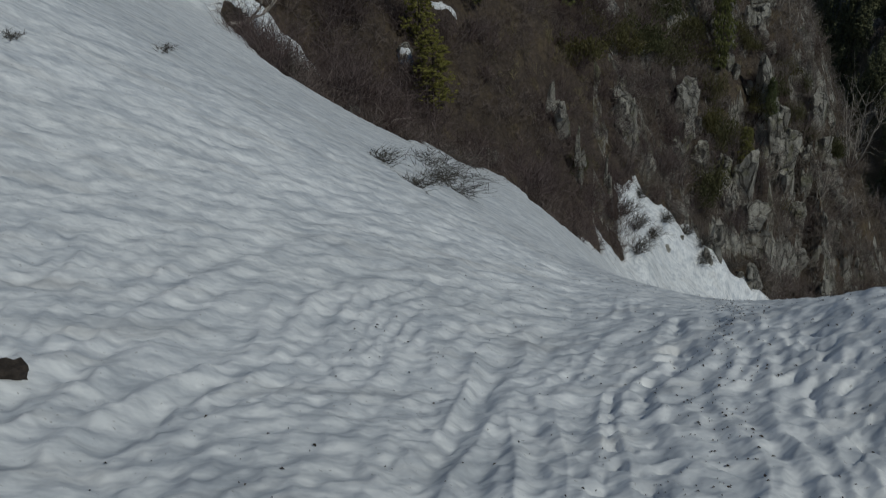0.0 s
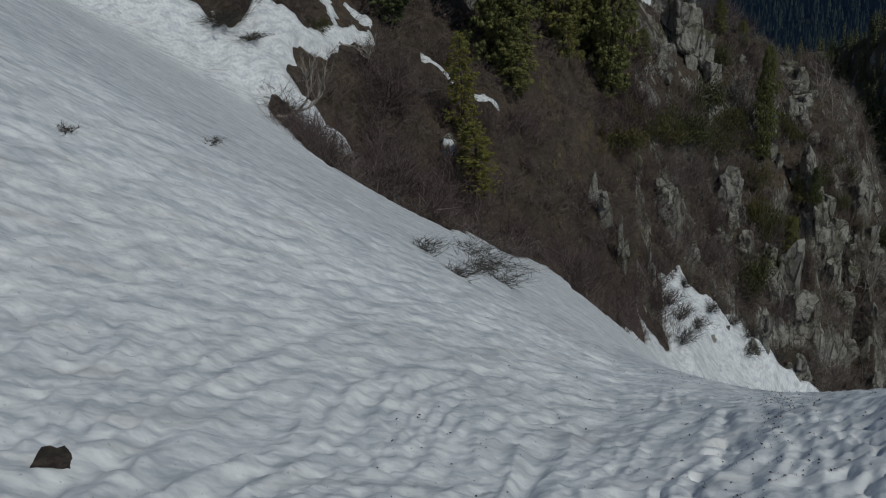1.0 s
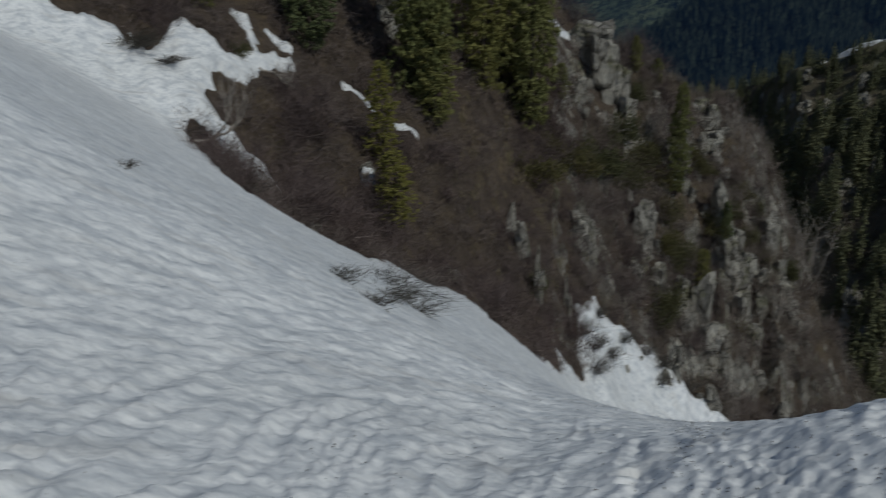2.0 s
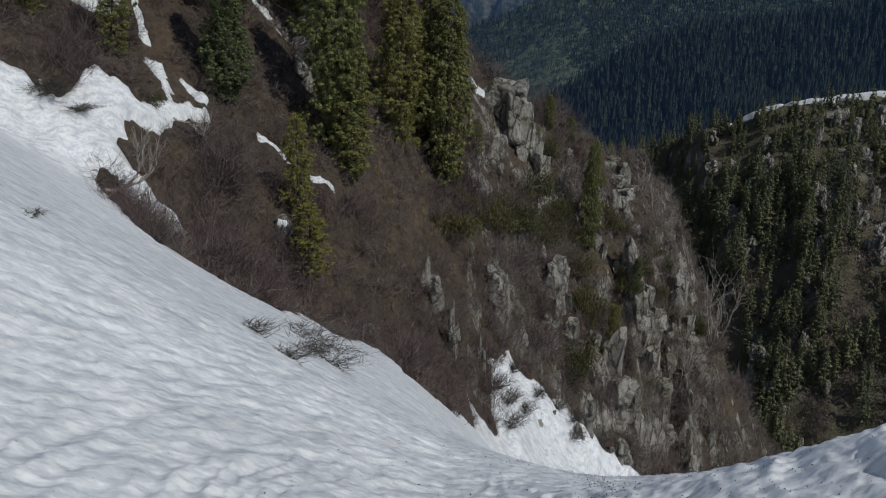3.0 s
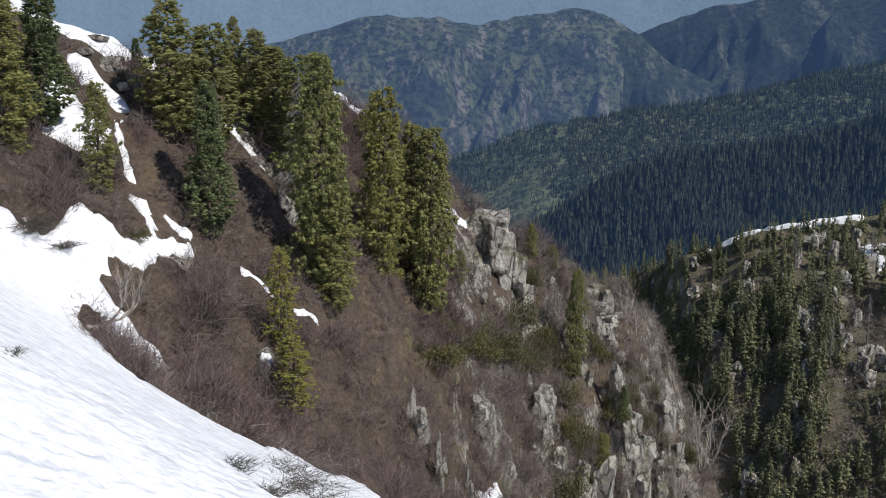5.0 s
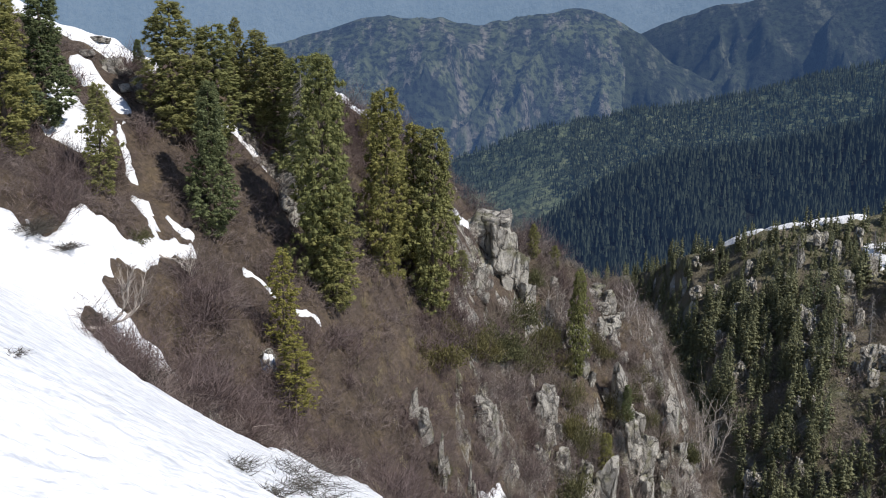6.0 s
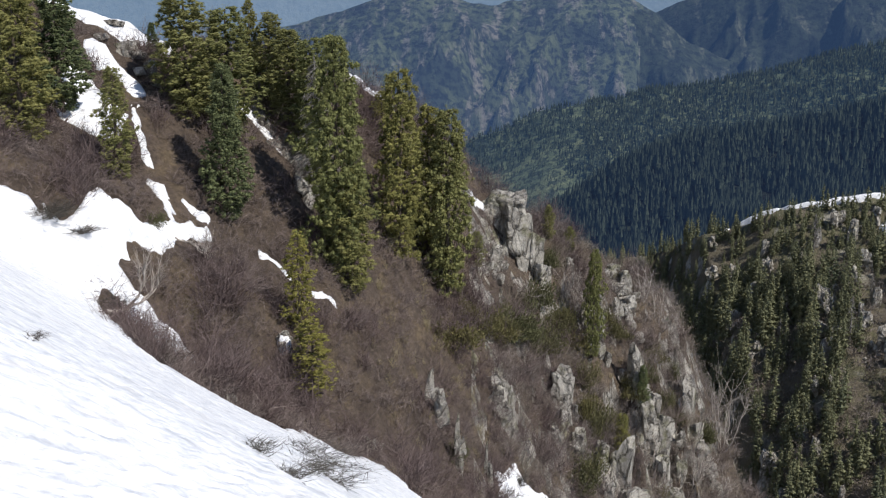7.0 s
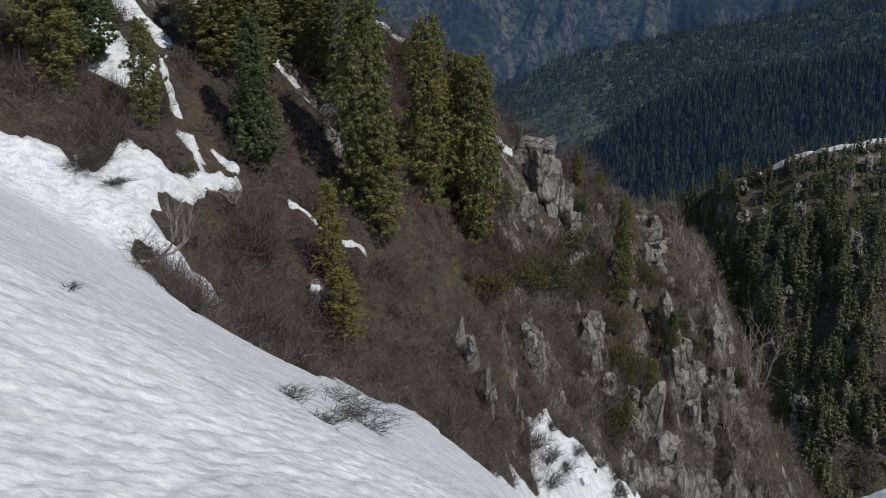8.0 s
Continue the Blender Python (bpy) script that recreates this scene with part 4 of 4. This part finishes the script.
thicket("brown_shrubs", 3, 6500, (-34, 7), 44, 1.7, 1.0, 18, TWIG, "dense leafless brown shrubs covering the slope", 0.0095, 0.35)
thicket("tall_brown_shrubs", 13, 950, (-34, 12), 42, 2.9, 2.3, 60, RED_TWIG, "taller leafless purplish shrubs with dark hollows", 0.011, 0.75)
thicket("grey_shrubs", 4, 6200, (3, 36), 46, 1.7, 1.3, 16, GREY_TWIG, "leafless grey-brown shrubs among the rocks", 0.012, 0.35)
thicket("tall_grey_shrubs", 14, 330, (4, 34), 44, 3.0, 2.6, 60, TWIG, "taller leafless brown shrubs among the rocks", 0.012, 0.6)


thicket("dry_grass", 23, 900, (-7, 14), 40, 0.7, 0.75, 26, STRAW, "pale tufts of last year's dry grass", 0.008, 1.05)


def juniper_mesh(seed):
    rs = np.random.RandomState(seed)
    n = 2600
    lump = rs.rand(9, 3) * (1.6, 1.6, 0.7) - (0.8, 0.8, 0)
    c = lump[rs.randint(9, size=n)] + rs.normal(size=(n, 3)) * (0.24, 0.24, 0.20)
    c[:, 2] = np.abs(c[:, 2])
    way = rs.normal(size=(n, 3)) * 0.6 + c * 0.5 + np.array([0, 0, 0.5])
    way /= np.linalg.norm(way, axis=1)[:, None]
    return mesh_from("juniper_bush", *sprays(rs, c, way, 0.09 + 0.08 * rs.rand(n), 0.02 + 0.015 * rs.rand(n)), JUNIPER)


JUNIPERS = [juniper_mesh(1), juniper_mesh(2)]
rs = np.random.RandomState(8)
for k, (x, y, w, h) in enumerate([(-0.3, 65.8, 3.4, 2.0), (1.8, 70.7, 2.6, 2.0), (4.0, 74.4, 3.8, 2.1), (6.4, 77.3, 2.7, 1.9), (0.6, 70.0, 2.0, 1.4), (8.1, 81.4, 2.8, 1.6), (9.9, 76.0, 1.9, 1.9),
                                  (9.0, 71.3, 2.6, 1.8), (-14.8, 49.9, 1.2, 0.7), (5.1, 79.1, 2.7, 1.9), (16.5, 86.3, 1.7, 2.0), (3.0, 72.6, 2.6, 1.6), (7.4, 84.6, 2.4, 1.4), (12.5, 87.0, 2.2, 1.5), (18.0, 90.0, 2.0, 1.4), (13.8, 79.4, 1.8, 1.6), (19.2, 86.8, 1.8, 1.6), (-0.2, 57.2, 1.4, 1.2), (6.2, 80.9, 3.0, 2.2), (8.1, 81.5, 3.0, 2.4), (5.0, 76.2, 2.8, 2.0), (10.3, 79.8, 2.2, 2.4), (10.8, 76.2, 2.4, 2.6), (9.5, 72.3, 2.8, 2.2), (14.8, 82.1, 2.0, 2.0),
                                  (16.4, 79.6, 2.2, 2.0), (13.6, 87.0, 2.4, 1.8), (9.5, 81.8, 2.4, 2.2), (19.6, 91.2, 1.8, 1.6), (22.5, 89.4, 2.0, 1.8), (3.2, 73.7, 2.6, 1.8), (6.9, 78.5, 3.2, 2.4), (12.2, 78.6, 2.0, 2.2), (17.8, 85.6, 1.8, 1.8)]):
    ob = new("juniper_bush", JUNIPERS[k % 2])
    ob.matrix_basis = pose(x, y, float(land(x, y)) - 0.1, 0, 0, 67 * k) @ Matrix.Diagonal((w / 2, w / 2, h / 1.0, 1))
    tagged(ob, "low olive-green juniper bush among rocks", "bush", "junipers on the spur")


def snow_bush(seed, x, y, width, height, mat, label, lean=0.0, shoots=40, thick=0.008):
    rs = np.random.RandomState(seed)
    v, f = twigs(rs, shoots, width, height, 0.0, thick, 3)
    v[:, 0] += lean * np.maximum(0, v[:, 2])
    v[:, 1] -= 0.3 * lean * np.maximum(0, v[:, 2])
    ob = new("buried_bush", mesh_from("buried_bush", v, f, mat))
    ob.location = (x, y, float(snow_height(np.array([x]), np.array([y]))[0]))
    return tagged(ob, label, "bush", "bushes in the snow")


BURIED = "dark bare twigs poking through the snow"
PRESSED = "grey shrub pressed down into the snow's edge"
for k, (x, y, w, h, lean) in enumerate([(-18.3, 45.6, 2.0, 0.7, 0.8), (-16.9, 46.0, 1.2, 0.5, 0.8), (-5.2, 12.3, 0.5, 0.16, 0.8), (-2.8, 13.8, 0.45, 0.25, 0.5), (-3.6, 22.5, 1.1, 0.5, 0.8), (-2.7, 18.6, 1.1, 0.45, 0.9),
                                        (-2.18, 12.7, 0.4, 0.18, 0.8), (-2.1, 16.8, 0.8, 0.3, 0.9), (-2.4, 15.9, 0.8, 0.3, 0.9), (-11.0, 35.6, 1.4, 0.9, 0.6), (-13.0, 40.2, 1.4, 0.8, 0.6), (-12.0, 37.6, 1.4, 0.9, 0.6), (-14.4, 42.6, 1.2, 0.8, 0.6),
                                        (-5.4, 9.25, 0.28, 0.15, 0.3), (2.9, 60.4, 1.6, 1.5, 0.5), (3.6, 60.2, 1.8, 1.5, 0.5), (3.8, 58.6, 1.8, 1.5, 0.5), (5.9, 64.5, 1.6, 1.0, 0.5), (7.7, 66.7, 1.6, 0.9, 0.5),
                                        (8.8, 66.9, 1.7, 1.1, 0.5), (8.7, 65.5, 2.0, 1.0, 0.5), (11.1, 69.1, 2.2, 1.1, 0.5), (13.4, 70.4, 1.4, 0.8, 0.5), (4.1, 63.6, 1.5, 0.9, 0.5), (4.9, 62.0, 1.8, 1.0, 0.5),
                                        (-15.2, 43.6, 1.5, 0.9, 0.5), (-14.8, 43.3, 1.5, 0.9, 0.5), (-18.3, 46.1, 1.5, 0.9, 0.5), (-14.0, 42.7, 1.5, 0.9, 0.5), (-12.1, 38.5, 1.5, 0.9, 0.5)]):
    far = y > 30
    snow_bush(100 + k, x, y, (1.7 if 12.5 < y < 24 else 1.0 if y < 12.5 else 1.4 if y < 50 else 1.15) * w, h, DARK_TWIG, PRESSED if far else BURIED, lean, 90 if far else 75 if y > 12.5 else 40, 0.012 if far else 0.005 if y > 12.5 else 0.004)

# ---------------------------------------------------------------- patches of snow
def snow_patch(x0, y0, x1, y1, width, seed, rise=0.12, label="narrow patch of old snow remaining on the hillside"):
    """A tongue of snow from one place to the other, lying on the ground, with a ragged rim."""
    a, b = np.array([x0, y0]), np.array([x1, y1])
    long = np.linalg.norm(b - a) + width
    d = (b - a) / np.linalg.norm(b - a)
    e = np.array([-d[1], d[0]])
    nu, nv = int(max(10, min(90, long / 0.14))), int(max(8, min(40, width * 1.6 / 0.14)))
    u, v = np.meshgrid(np.linspace(-width / 2, long - width / 2, nu), np.linspace(-0.8 * width, 0.8 * width, nv), indexing="ij")
    x, y = a[0] + d[0] * u + e[0] * v, a[1] + d[1] * u + e[1] * v
    t = np.clip(u, 0, long - width)
    s = width / 2 - np.hypot(u - t, v) + 0.34 * width * fbm(x / (0.9 * width) + seed, y / (0.9 * width), 3)
    z = land(x, y) - 0.45 + (0.45 + rise) * smoothstep(-0.12 * width, 0.22 * width, s) + 0.04 * fbm(x / 0.7, y / 0.7, 3)
    i = np.arange(nu * nv).reshape(nu, nv)
    q = np.stack([i[:-1, :-1], i[1:, :-1], i[1:, 1:], i[:-1, 1:]], -1).reshape(-1, 4)
    ob = new("snow_patch", mesh_from("snow_patch", np.stack([x.ravel(), y.ravel(), z.ravel()], 1), q, SNOW, True))
    return tagged(ob, label, "snow patch", "snow patches")


for k, (x0, y0, x1, y1, w) in enumerate(PATCHES):
    snow_patch(x0, y0, x1, y1, w, k, 0.45 if k == 2 else 0.12)
for k, (x0, y0, x1, y1, w) in enumerate([(66, 230, 79, 225, 5.5), (80, 224, 104, 223, 4.5), (89, 214, 91, 209, 3), (104, 223, 128, 222, 6)]):
    snow_patch(x0, y0, x1, y1, w, 40 + k, 0.5, "bank of old snow along the ridge top")
for k, (x0, y0, w) in enumerate([(53.5, 201.6, 0.7), (91.3, 213.4, 3.0), (60.5, 231.5, 1.6)]):
    snow_patch(x0 - 0.4 * w, y0 + 0.1 * w, x0 + 0.4 * w, y0 - 0.1 * w, 0.7 * w, 60 + k, 0.3, "small patch of old snow between rocks")
snow_patch(-8.55, 49.2, -8.3, 49.3, 0.6, 77, 0.7, "cap of snow on a boulder")

# ---------------------------------------------------------------- the stone in the near snow
stone = new("stone", mesh_from("stone", block(63, 3, 3)[0] + np.array([0, 0, 0.3]), block(63, 3, 3)[1], STONE))
sx, sy = -2.69, 3.92
stone.matrix_basis = pose(sx, sy, float(snow_height(np.array([sx]), np.array([sy]))[0]) - 0.03, 10, 14, 40) @ Matrix.Diagonal((0.20, 0.13, 0.12, 1))
tagged(stone, "small dark brown stone melted into the snow", "stone")

# ---------------------------------------------------------------- trees of the ridge beyond
def whorl_crown(seed, boughs=36):
    """The crown of a fir 10 m high seen from afar: drooping pads of needles round a stem, with gaps between them."""
    rs = np.random.RandomState(seed)
    z = 0.5 + 9.0 * ((np.arange(boughs) + rs.rand(boughs)) / boughs) ** 0.9
    reach = 1.5 * np.clip((10.3 - z) / 7.0, 0, 1) ** 0.75 * (0.55 + 0.65 * rs.rand(boughs)) + 0.12
    az = np.arange(boughs) * 2.4 + rs.normal(size=boughs) * 0.4
    out = np.stack([np.cos(az), np.sin(az), 0 * az], 1)
    mid = out * (reach * 0.55)[:, None]
    mid[:, 2] += z - 0.3 * reach + rs.normal(size=boughs) * 0.12
    pads = lumps(rs, mid, 0.13 + 0.27 * reach, 1.0, OCTA, OCTA_TRI)
    j = np.repeat(np.arange(boughs), 7)
    d = rs.normal(size=(len(j), 3)) * (1, 1, 0.7) + out[j] * 0.5
    d /= np.linalg.norm(d, axis=1)[:, None]
    c = mid[j] + d * (0.14 + 0.26 * reach[j])[:, None]
    way = d + out[j] * 0.5 + np.array([0, 0, -0.5]) + rs.normal(size=(len(j), 3)) * 0.3
    way /= np.linalg.norm(way, axis=1)[:, None]
    tips = sprays(rs, c, way, 0.13 + 0.17 * reach[j], 0.024 + 0.024 * reach[j])
    top = sprays(rs, np.array([[0, 0, 9.0]] * 4), np.array([[0.1, 0, 1.0], [0, 0.12, 1.0], [-0.1, 0, 1.0], [0, -0.1, 1.0]]), np.full(4, 1.1), np.full(4, 0.1))
    return join([tips, top, pads, limb([(0, 0, 0.4), (0, 0, 4.5), (0, 0, 9.4)], 0.45, 0.05, 6)])


def whorl_fir(seed):
    return (mesh_from("trunk", *limb([(0, 0, -0.6), (0.05, 0, 4), (0, 0, 9.5)], 0.17, 0.03, 5), BARK, True), mesh_from("crown", *whorl_crown(seed), FIR_RIDGE))


RIDGE_FIRS = [whorl_fir(21), whorl_fir(22), whorl_fir(23), whorl_fir(24)]
rs = np.random.RandomState(5)
RIDGE_CRAGS = [(79.9, 216.4), (81.8, 211.6), (87.8, 215.3), (81.2, 203.3), (86.7, 205.6), (75.4, 213.7), (65.2, 214.0), (57.7, 208.8), (59.1, 197.8), (57.2, 228.6)]
rest, count = [], 0
while count < 1750:
    a, r = (radians(rs.uniform(6, 28)), rs.uniform(150, 268)) if count < 1180 else (radians(rs.uniform(9, 15.5)), rs.uniform(190, 264))
    x, y = r * math.sin(a), r * math.cos(a)
    if count >= 1240:
        x = rs.uniform(42, 112)
        y = float(np.interp(x, [p[0] for p in MIDDLE], [p[1] for p in MIDDLE])) - rs.uniform(2, 48)
    if float(base(x, y)) > float(land(x, y)) - 0.5:
        continue
    below = float(np.interp(x, [p[0] for p in MIDDLE], [p[1] for p in MIDDLE])) - y
    if below > 20 and float(vnoise(x / 9 + 2, y / 9)) < -0.45:
        continue
    if -6 < below < 1.5 and x > 62:
        continue
    if x / y > 0.355 and 3 < below < 34 and rs.rand() < 0.35:
        continue
    if any(abs(x - a) < 1.6 and -5 < y - b < 1 for a, b in RIDGE_CRAGS):
        continue
    h = rs.uniform(3.5, 10) * (0.6 if abs(below) < 16 else 1.0)
    w = h * rs.uniform(0.27, 0.38)
    kind = rs.randint(4)
    if count < 270:
        fir(RIDGE_FIRS[kind], x, y, h, w, "dark fir on the rocky ridge", "firs on the ridge", sink=0.3)
    else:
        me = RIDGE_FIRS[kind][1]
        v = np.empty(3 * len(me.vertices), np.float32)
        me.vertices.foreach_get("co", v)
        f = np.empty(3 * len(me.polygons), np.int32)
        me.polygons.foreach_get("vertices", f)
        rest.append((v.reshape(-1, 3) * (w / 3, w / 3, h / 10) + (x, y, float(land(x, y)) - 0.3), f.reshape(-1, 3)))
    count += 1
tagged(new("ridge_forest", mesh_from("ridge_forest", *join(rest), FIR_RIDGE)), "close stand of dark firs on the ridge", "forest", kind="stuff")
for k in range(60):
    a, r = radians(rs.uniform(12, 26)), rs.uniform(165, 240)
    h = rs.uniform(1.5, 4.5)
    if float(np.interp(r * math.sin(a), [p[0] for p in MIDDLE], [p[1] for p in MIDDLE])) - r * math.cos(a) < 9:
        continue
    rock(rs.randint(6), r * math.sin(a), r * math.cos(a), h * rs.uniform(0.6, 1.2), h, rs.uniform(0, 180), label="grey rock outcrop between firs on the ridge", group="rocks on the ridge", kinds=FAR_ROCKS)


for k in range(22):
    a, r = radians(rs.uniform(19.5, 26)), rs.uniform(193, 217)
    h = rs.uniform(2.5, 6)
    rock(rs.randint(6), r * math.sin(a), r * math.cos(a), h * rs.uniform(0.6, 1.1), h, rs.uniform(0, 180), label="grey rock outcrop between firs on the ridge", group="rocks on the ridge", kinds=FAR_ROCKS)
for k, (x, y, w, h) in enumerate([(79.9, 216.4, 4, 4), (81.8, 211.6, 4, 5), (87.8, 215.3, 3.5, 4), (81.2, 203.3, 3.5, 5), (86.7, 205.6, 4, 5.5), (75.4, 213.7, 3, 4), (65.2, 214.0, 3, 3.5), (57.7, 208.8, 3.5, 2.5), (59.1, 197.8, 4, 3.5), (57.2, 228.6, 2.5, 3)]):
    rock(k, x, y, w, h, 50 * k, label="pale grey crag standing out of the ridge forest", group="rocks on the ridge", kinds=ROCKS)
bushes = []
for k in range(2200):
    a, r = radians(rs.uniform(12, 28)), rs.uniform(150, 222)
    x, y = r * math.sin(a), r * math.cos(a)
    bushes.append(twigs(rs, 12, 3.4, 2.4, 0.2, 0.035, 2)[0] + np.array([x, y, float(land(x, y))]))
bushes = np.concatenate(bushes)
tagged(new("ridge_shrubs", mesh_from("ridge_shrubs", bushes, np.arange(len(bushes)).reshape(-1, 3), GREY_TWIG)), "leafless grey-brown shrubs between the firs of the ridge", "shrubs", kind="stuff")

def forest(name, seed, count, az, radii, height, mat, label, clear=-0.5):
    """A far forest: every tree a jagged spire of three skirts."""
    rs = np.random.RandomState(seed)
    a, r = np.radians(rs.uniform(*az, count)), np.sqrt(rs.uniform(radii[0] ** 2, radii[1] ** 2, count))
    x, y = r * np.sin(a), r * np.cos(a)
    ok = fbm(x / (radii[0] * 0.10), y / (radii[0] * 0.10) + seed, 3) > clear
    x, y = x[ok], y[ok]
    z, n = land(x, y), len(x)
    h = height * (0.6 + 0.7 * rs.rand(n))
    w = h * (0.12 + 0.07 * rs.rand(n))
    ang = np.linspace(0, 2 * np.pi, 6, endpoint=False)
    vs, fs = [], []
    k0 = 0
    for lo, hi, wide in ((0.02, 0.5, 1.0), (0.28, 0.78, 0.78), (0.55, 1.0, 0.5)):
        rr = (w * wide)[:, None] * (0.75 + 0.5 * rs.rand(n, 6))
        ring = np.stack([x[:, None] + rr * np.cos(ang), y[:, None] + rr * np.sin(ang), z[:, None] + h[:, None] * (lo + 0.06 * rs.rand(n, 6))], -1)
        top = np.stack([x, y, z + h * hi], -1)[:, None, :]
        vs.append(np.concatenate([ring, top], 1).reshape(-1, 3))
        i = np.arange(n)[:, None, None] * 7 + k0
        j = np.stack([np.arange(6), (np.arange(6) + 1) % 6, np.full(6, 6)], -1)[None]
        fs.append((i + j).reshape(-1, 3))
        k0 += n * 7
    return tagged(new(name, mesh_from(name, np.concatenate(vs), np.concatenate(fs), mat)), label, "forest", kind="stuff")


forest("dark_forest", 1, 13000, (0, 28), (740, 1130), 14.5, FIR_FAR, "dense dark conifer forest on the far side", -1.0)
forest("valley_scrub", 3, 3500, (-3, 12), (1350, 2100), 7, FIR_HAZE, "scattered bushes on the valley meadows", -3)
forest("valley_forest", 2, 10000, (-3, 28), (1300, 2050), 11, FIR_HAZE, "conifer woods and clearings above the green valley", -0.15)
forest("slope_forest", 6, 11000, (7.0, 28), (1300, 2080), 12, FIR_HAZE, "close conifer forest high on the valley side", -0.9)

# ---------------------------------------------------------------- bits of bark and needles on the near snow
rs = np.random.RandomState(12)
n = 1500
pick = rs.rand(n)
v = rs.uniform(2.2, 13, n)
u = np.where(pick < 0.30, rs.normal(0.0, 0.14, n), np.where(pick < 0.55, rs.normal(1.2, 0.2, n), rs.uniform(-2.5, 4.5, n)))
lx, ly = 0.985 * u + 0.17 * v, -0.17 * u + 0.985 * v
lz = snow_height(lx, ly) + 0.004
d = rs.normal(size=(n, 3)) * (1, 1, 0.15)
d *= (0.005 + 0.012 * rs.rand(n) ** 3)[:, None] / np.linalg.norm(d, axis=1)[:, None]
e = np.cross(d, (0, 0, 1)) * 0.5
c = np.stack([lx, ly, lz], 1)
top = np.array([0, 0, 0.006])
bits = np.stack([c - d, c + e + top, c + d, c - e + top], 1).reshape(-1, 3)
i = np.arange(n)[:, None] * 4
litter = new("litter", mesh_from("litter", bits, np.concatenate([i + [0, 1, 2], i + [0, 2, 3]]), STONE))
tagged(litter, "dark bits of bark and needles on the snow", "litter", kind="stuff")

# ---------------------------------------------------------------- dead firs on the ridge
DEAD = bark_material("grey_dead_wood", (0.13, 0.12, 0.11), (0.25, 0.24, 0.225), 4)


def dead_fir(x, y, h, label, group, boughs=110):
    rs = np.random.RandomState(int(abs(x) * 10))
    arms = [limb([(0, 0, -0.5), (0.05, 0, h * 0.5), (0, 0.05, h)], 0.018 * h, 0.03, 6)]
    for k in range(boughs):
        z = h * (0.12 + 0.85 * rs.rand())
        e, g = ((h - z) * 0.20 + 0.25) * rs.uniform(0.6, 1.2), rs.rand() * 6.28
        c, d = math.cos(g), math.sin(g)
        arms.append(limb([(0, 0, z), (e * 0.6 * c, e * 0.6 * d, z - 0.1), (e * c, e * d, z - 0.35)], 0.03, 0.012, 3))
        for q in (0.5, 0.8):
            b = g + rs.choice([-0.7, 0.7])
            arms.append(limb([(q * e * c, q * e * d, z - 0.12), (q * e * c + 0.25 * math.cos(b), q * e * d + 0.25 * math.sin(b), z - 0.35)], 0.015, 0.006, 3))
    ob = new("dead_fir", mesh_from("dead_fir", *join(arms), DEAD, True))
    ob.location = (x, y, float(land(x, y)))
    return tagged(ob, label, "dead tree", group)


for x, y, h in [(73.5, 188, 9.5), (63, 196, 8.0), (80, 196, 7.0), (88, 208, 8.5), (74.1, 212.4, 8.2), (80.9, 189.8, 10.4)]:
    dead_fir(x, y, h, "grey dead fir without needles on the ridge", "dead firs on the ridge")
dead_fir(-8.3, 62.0, 8.3, "grey dead fir without needles among the green ones", "firs on the spur", 190)
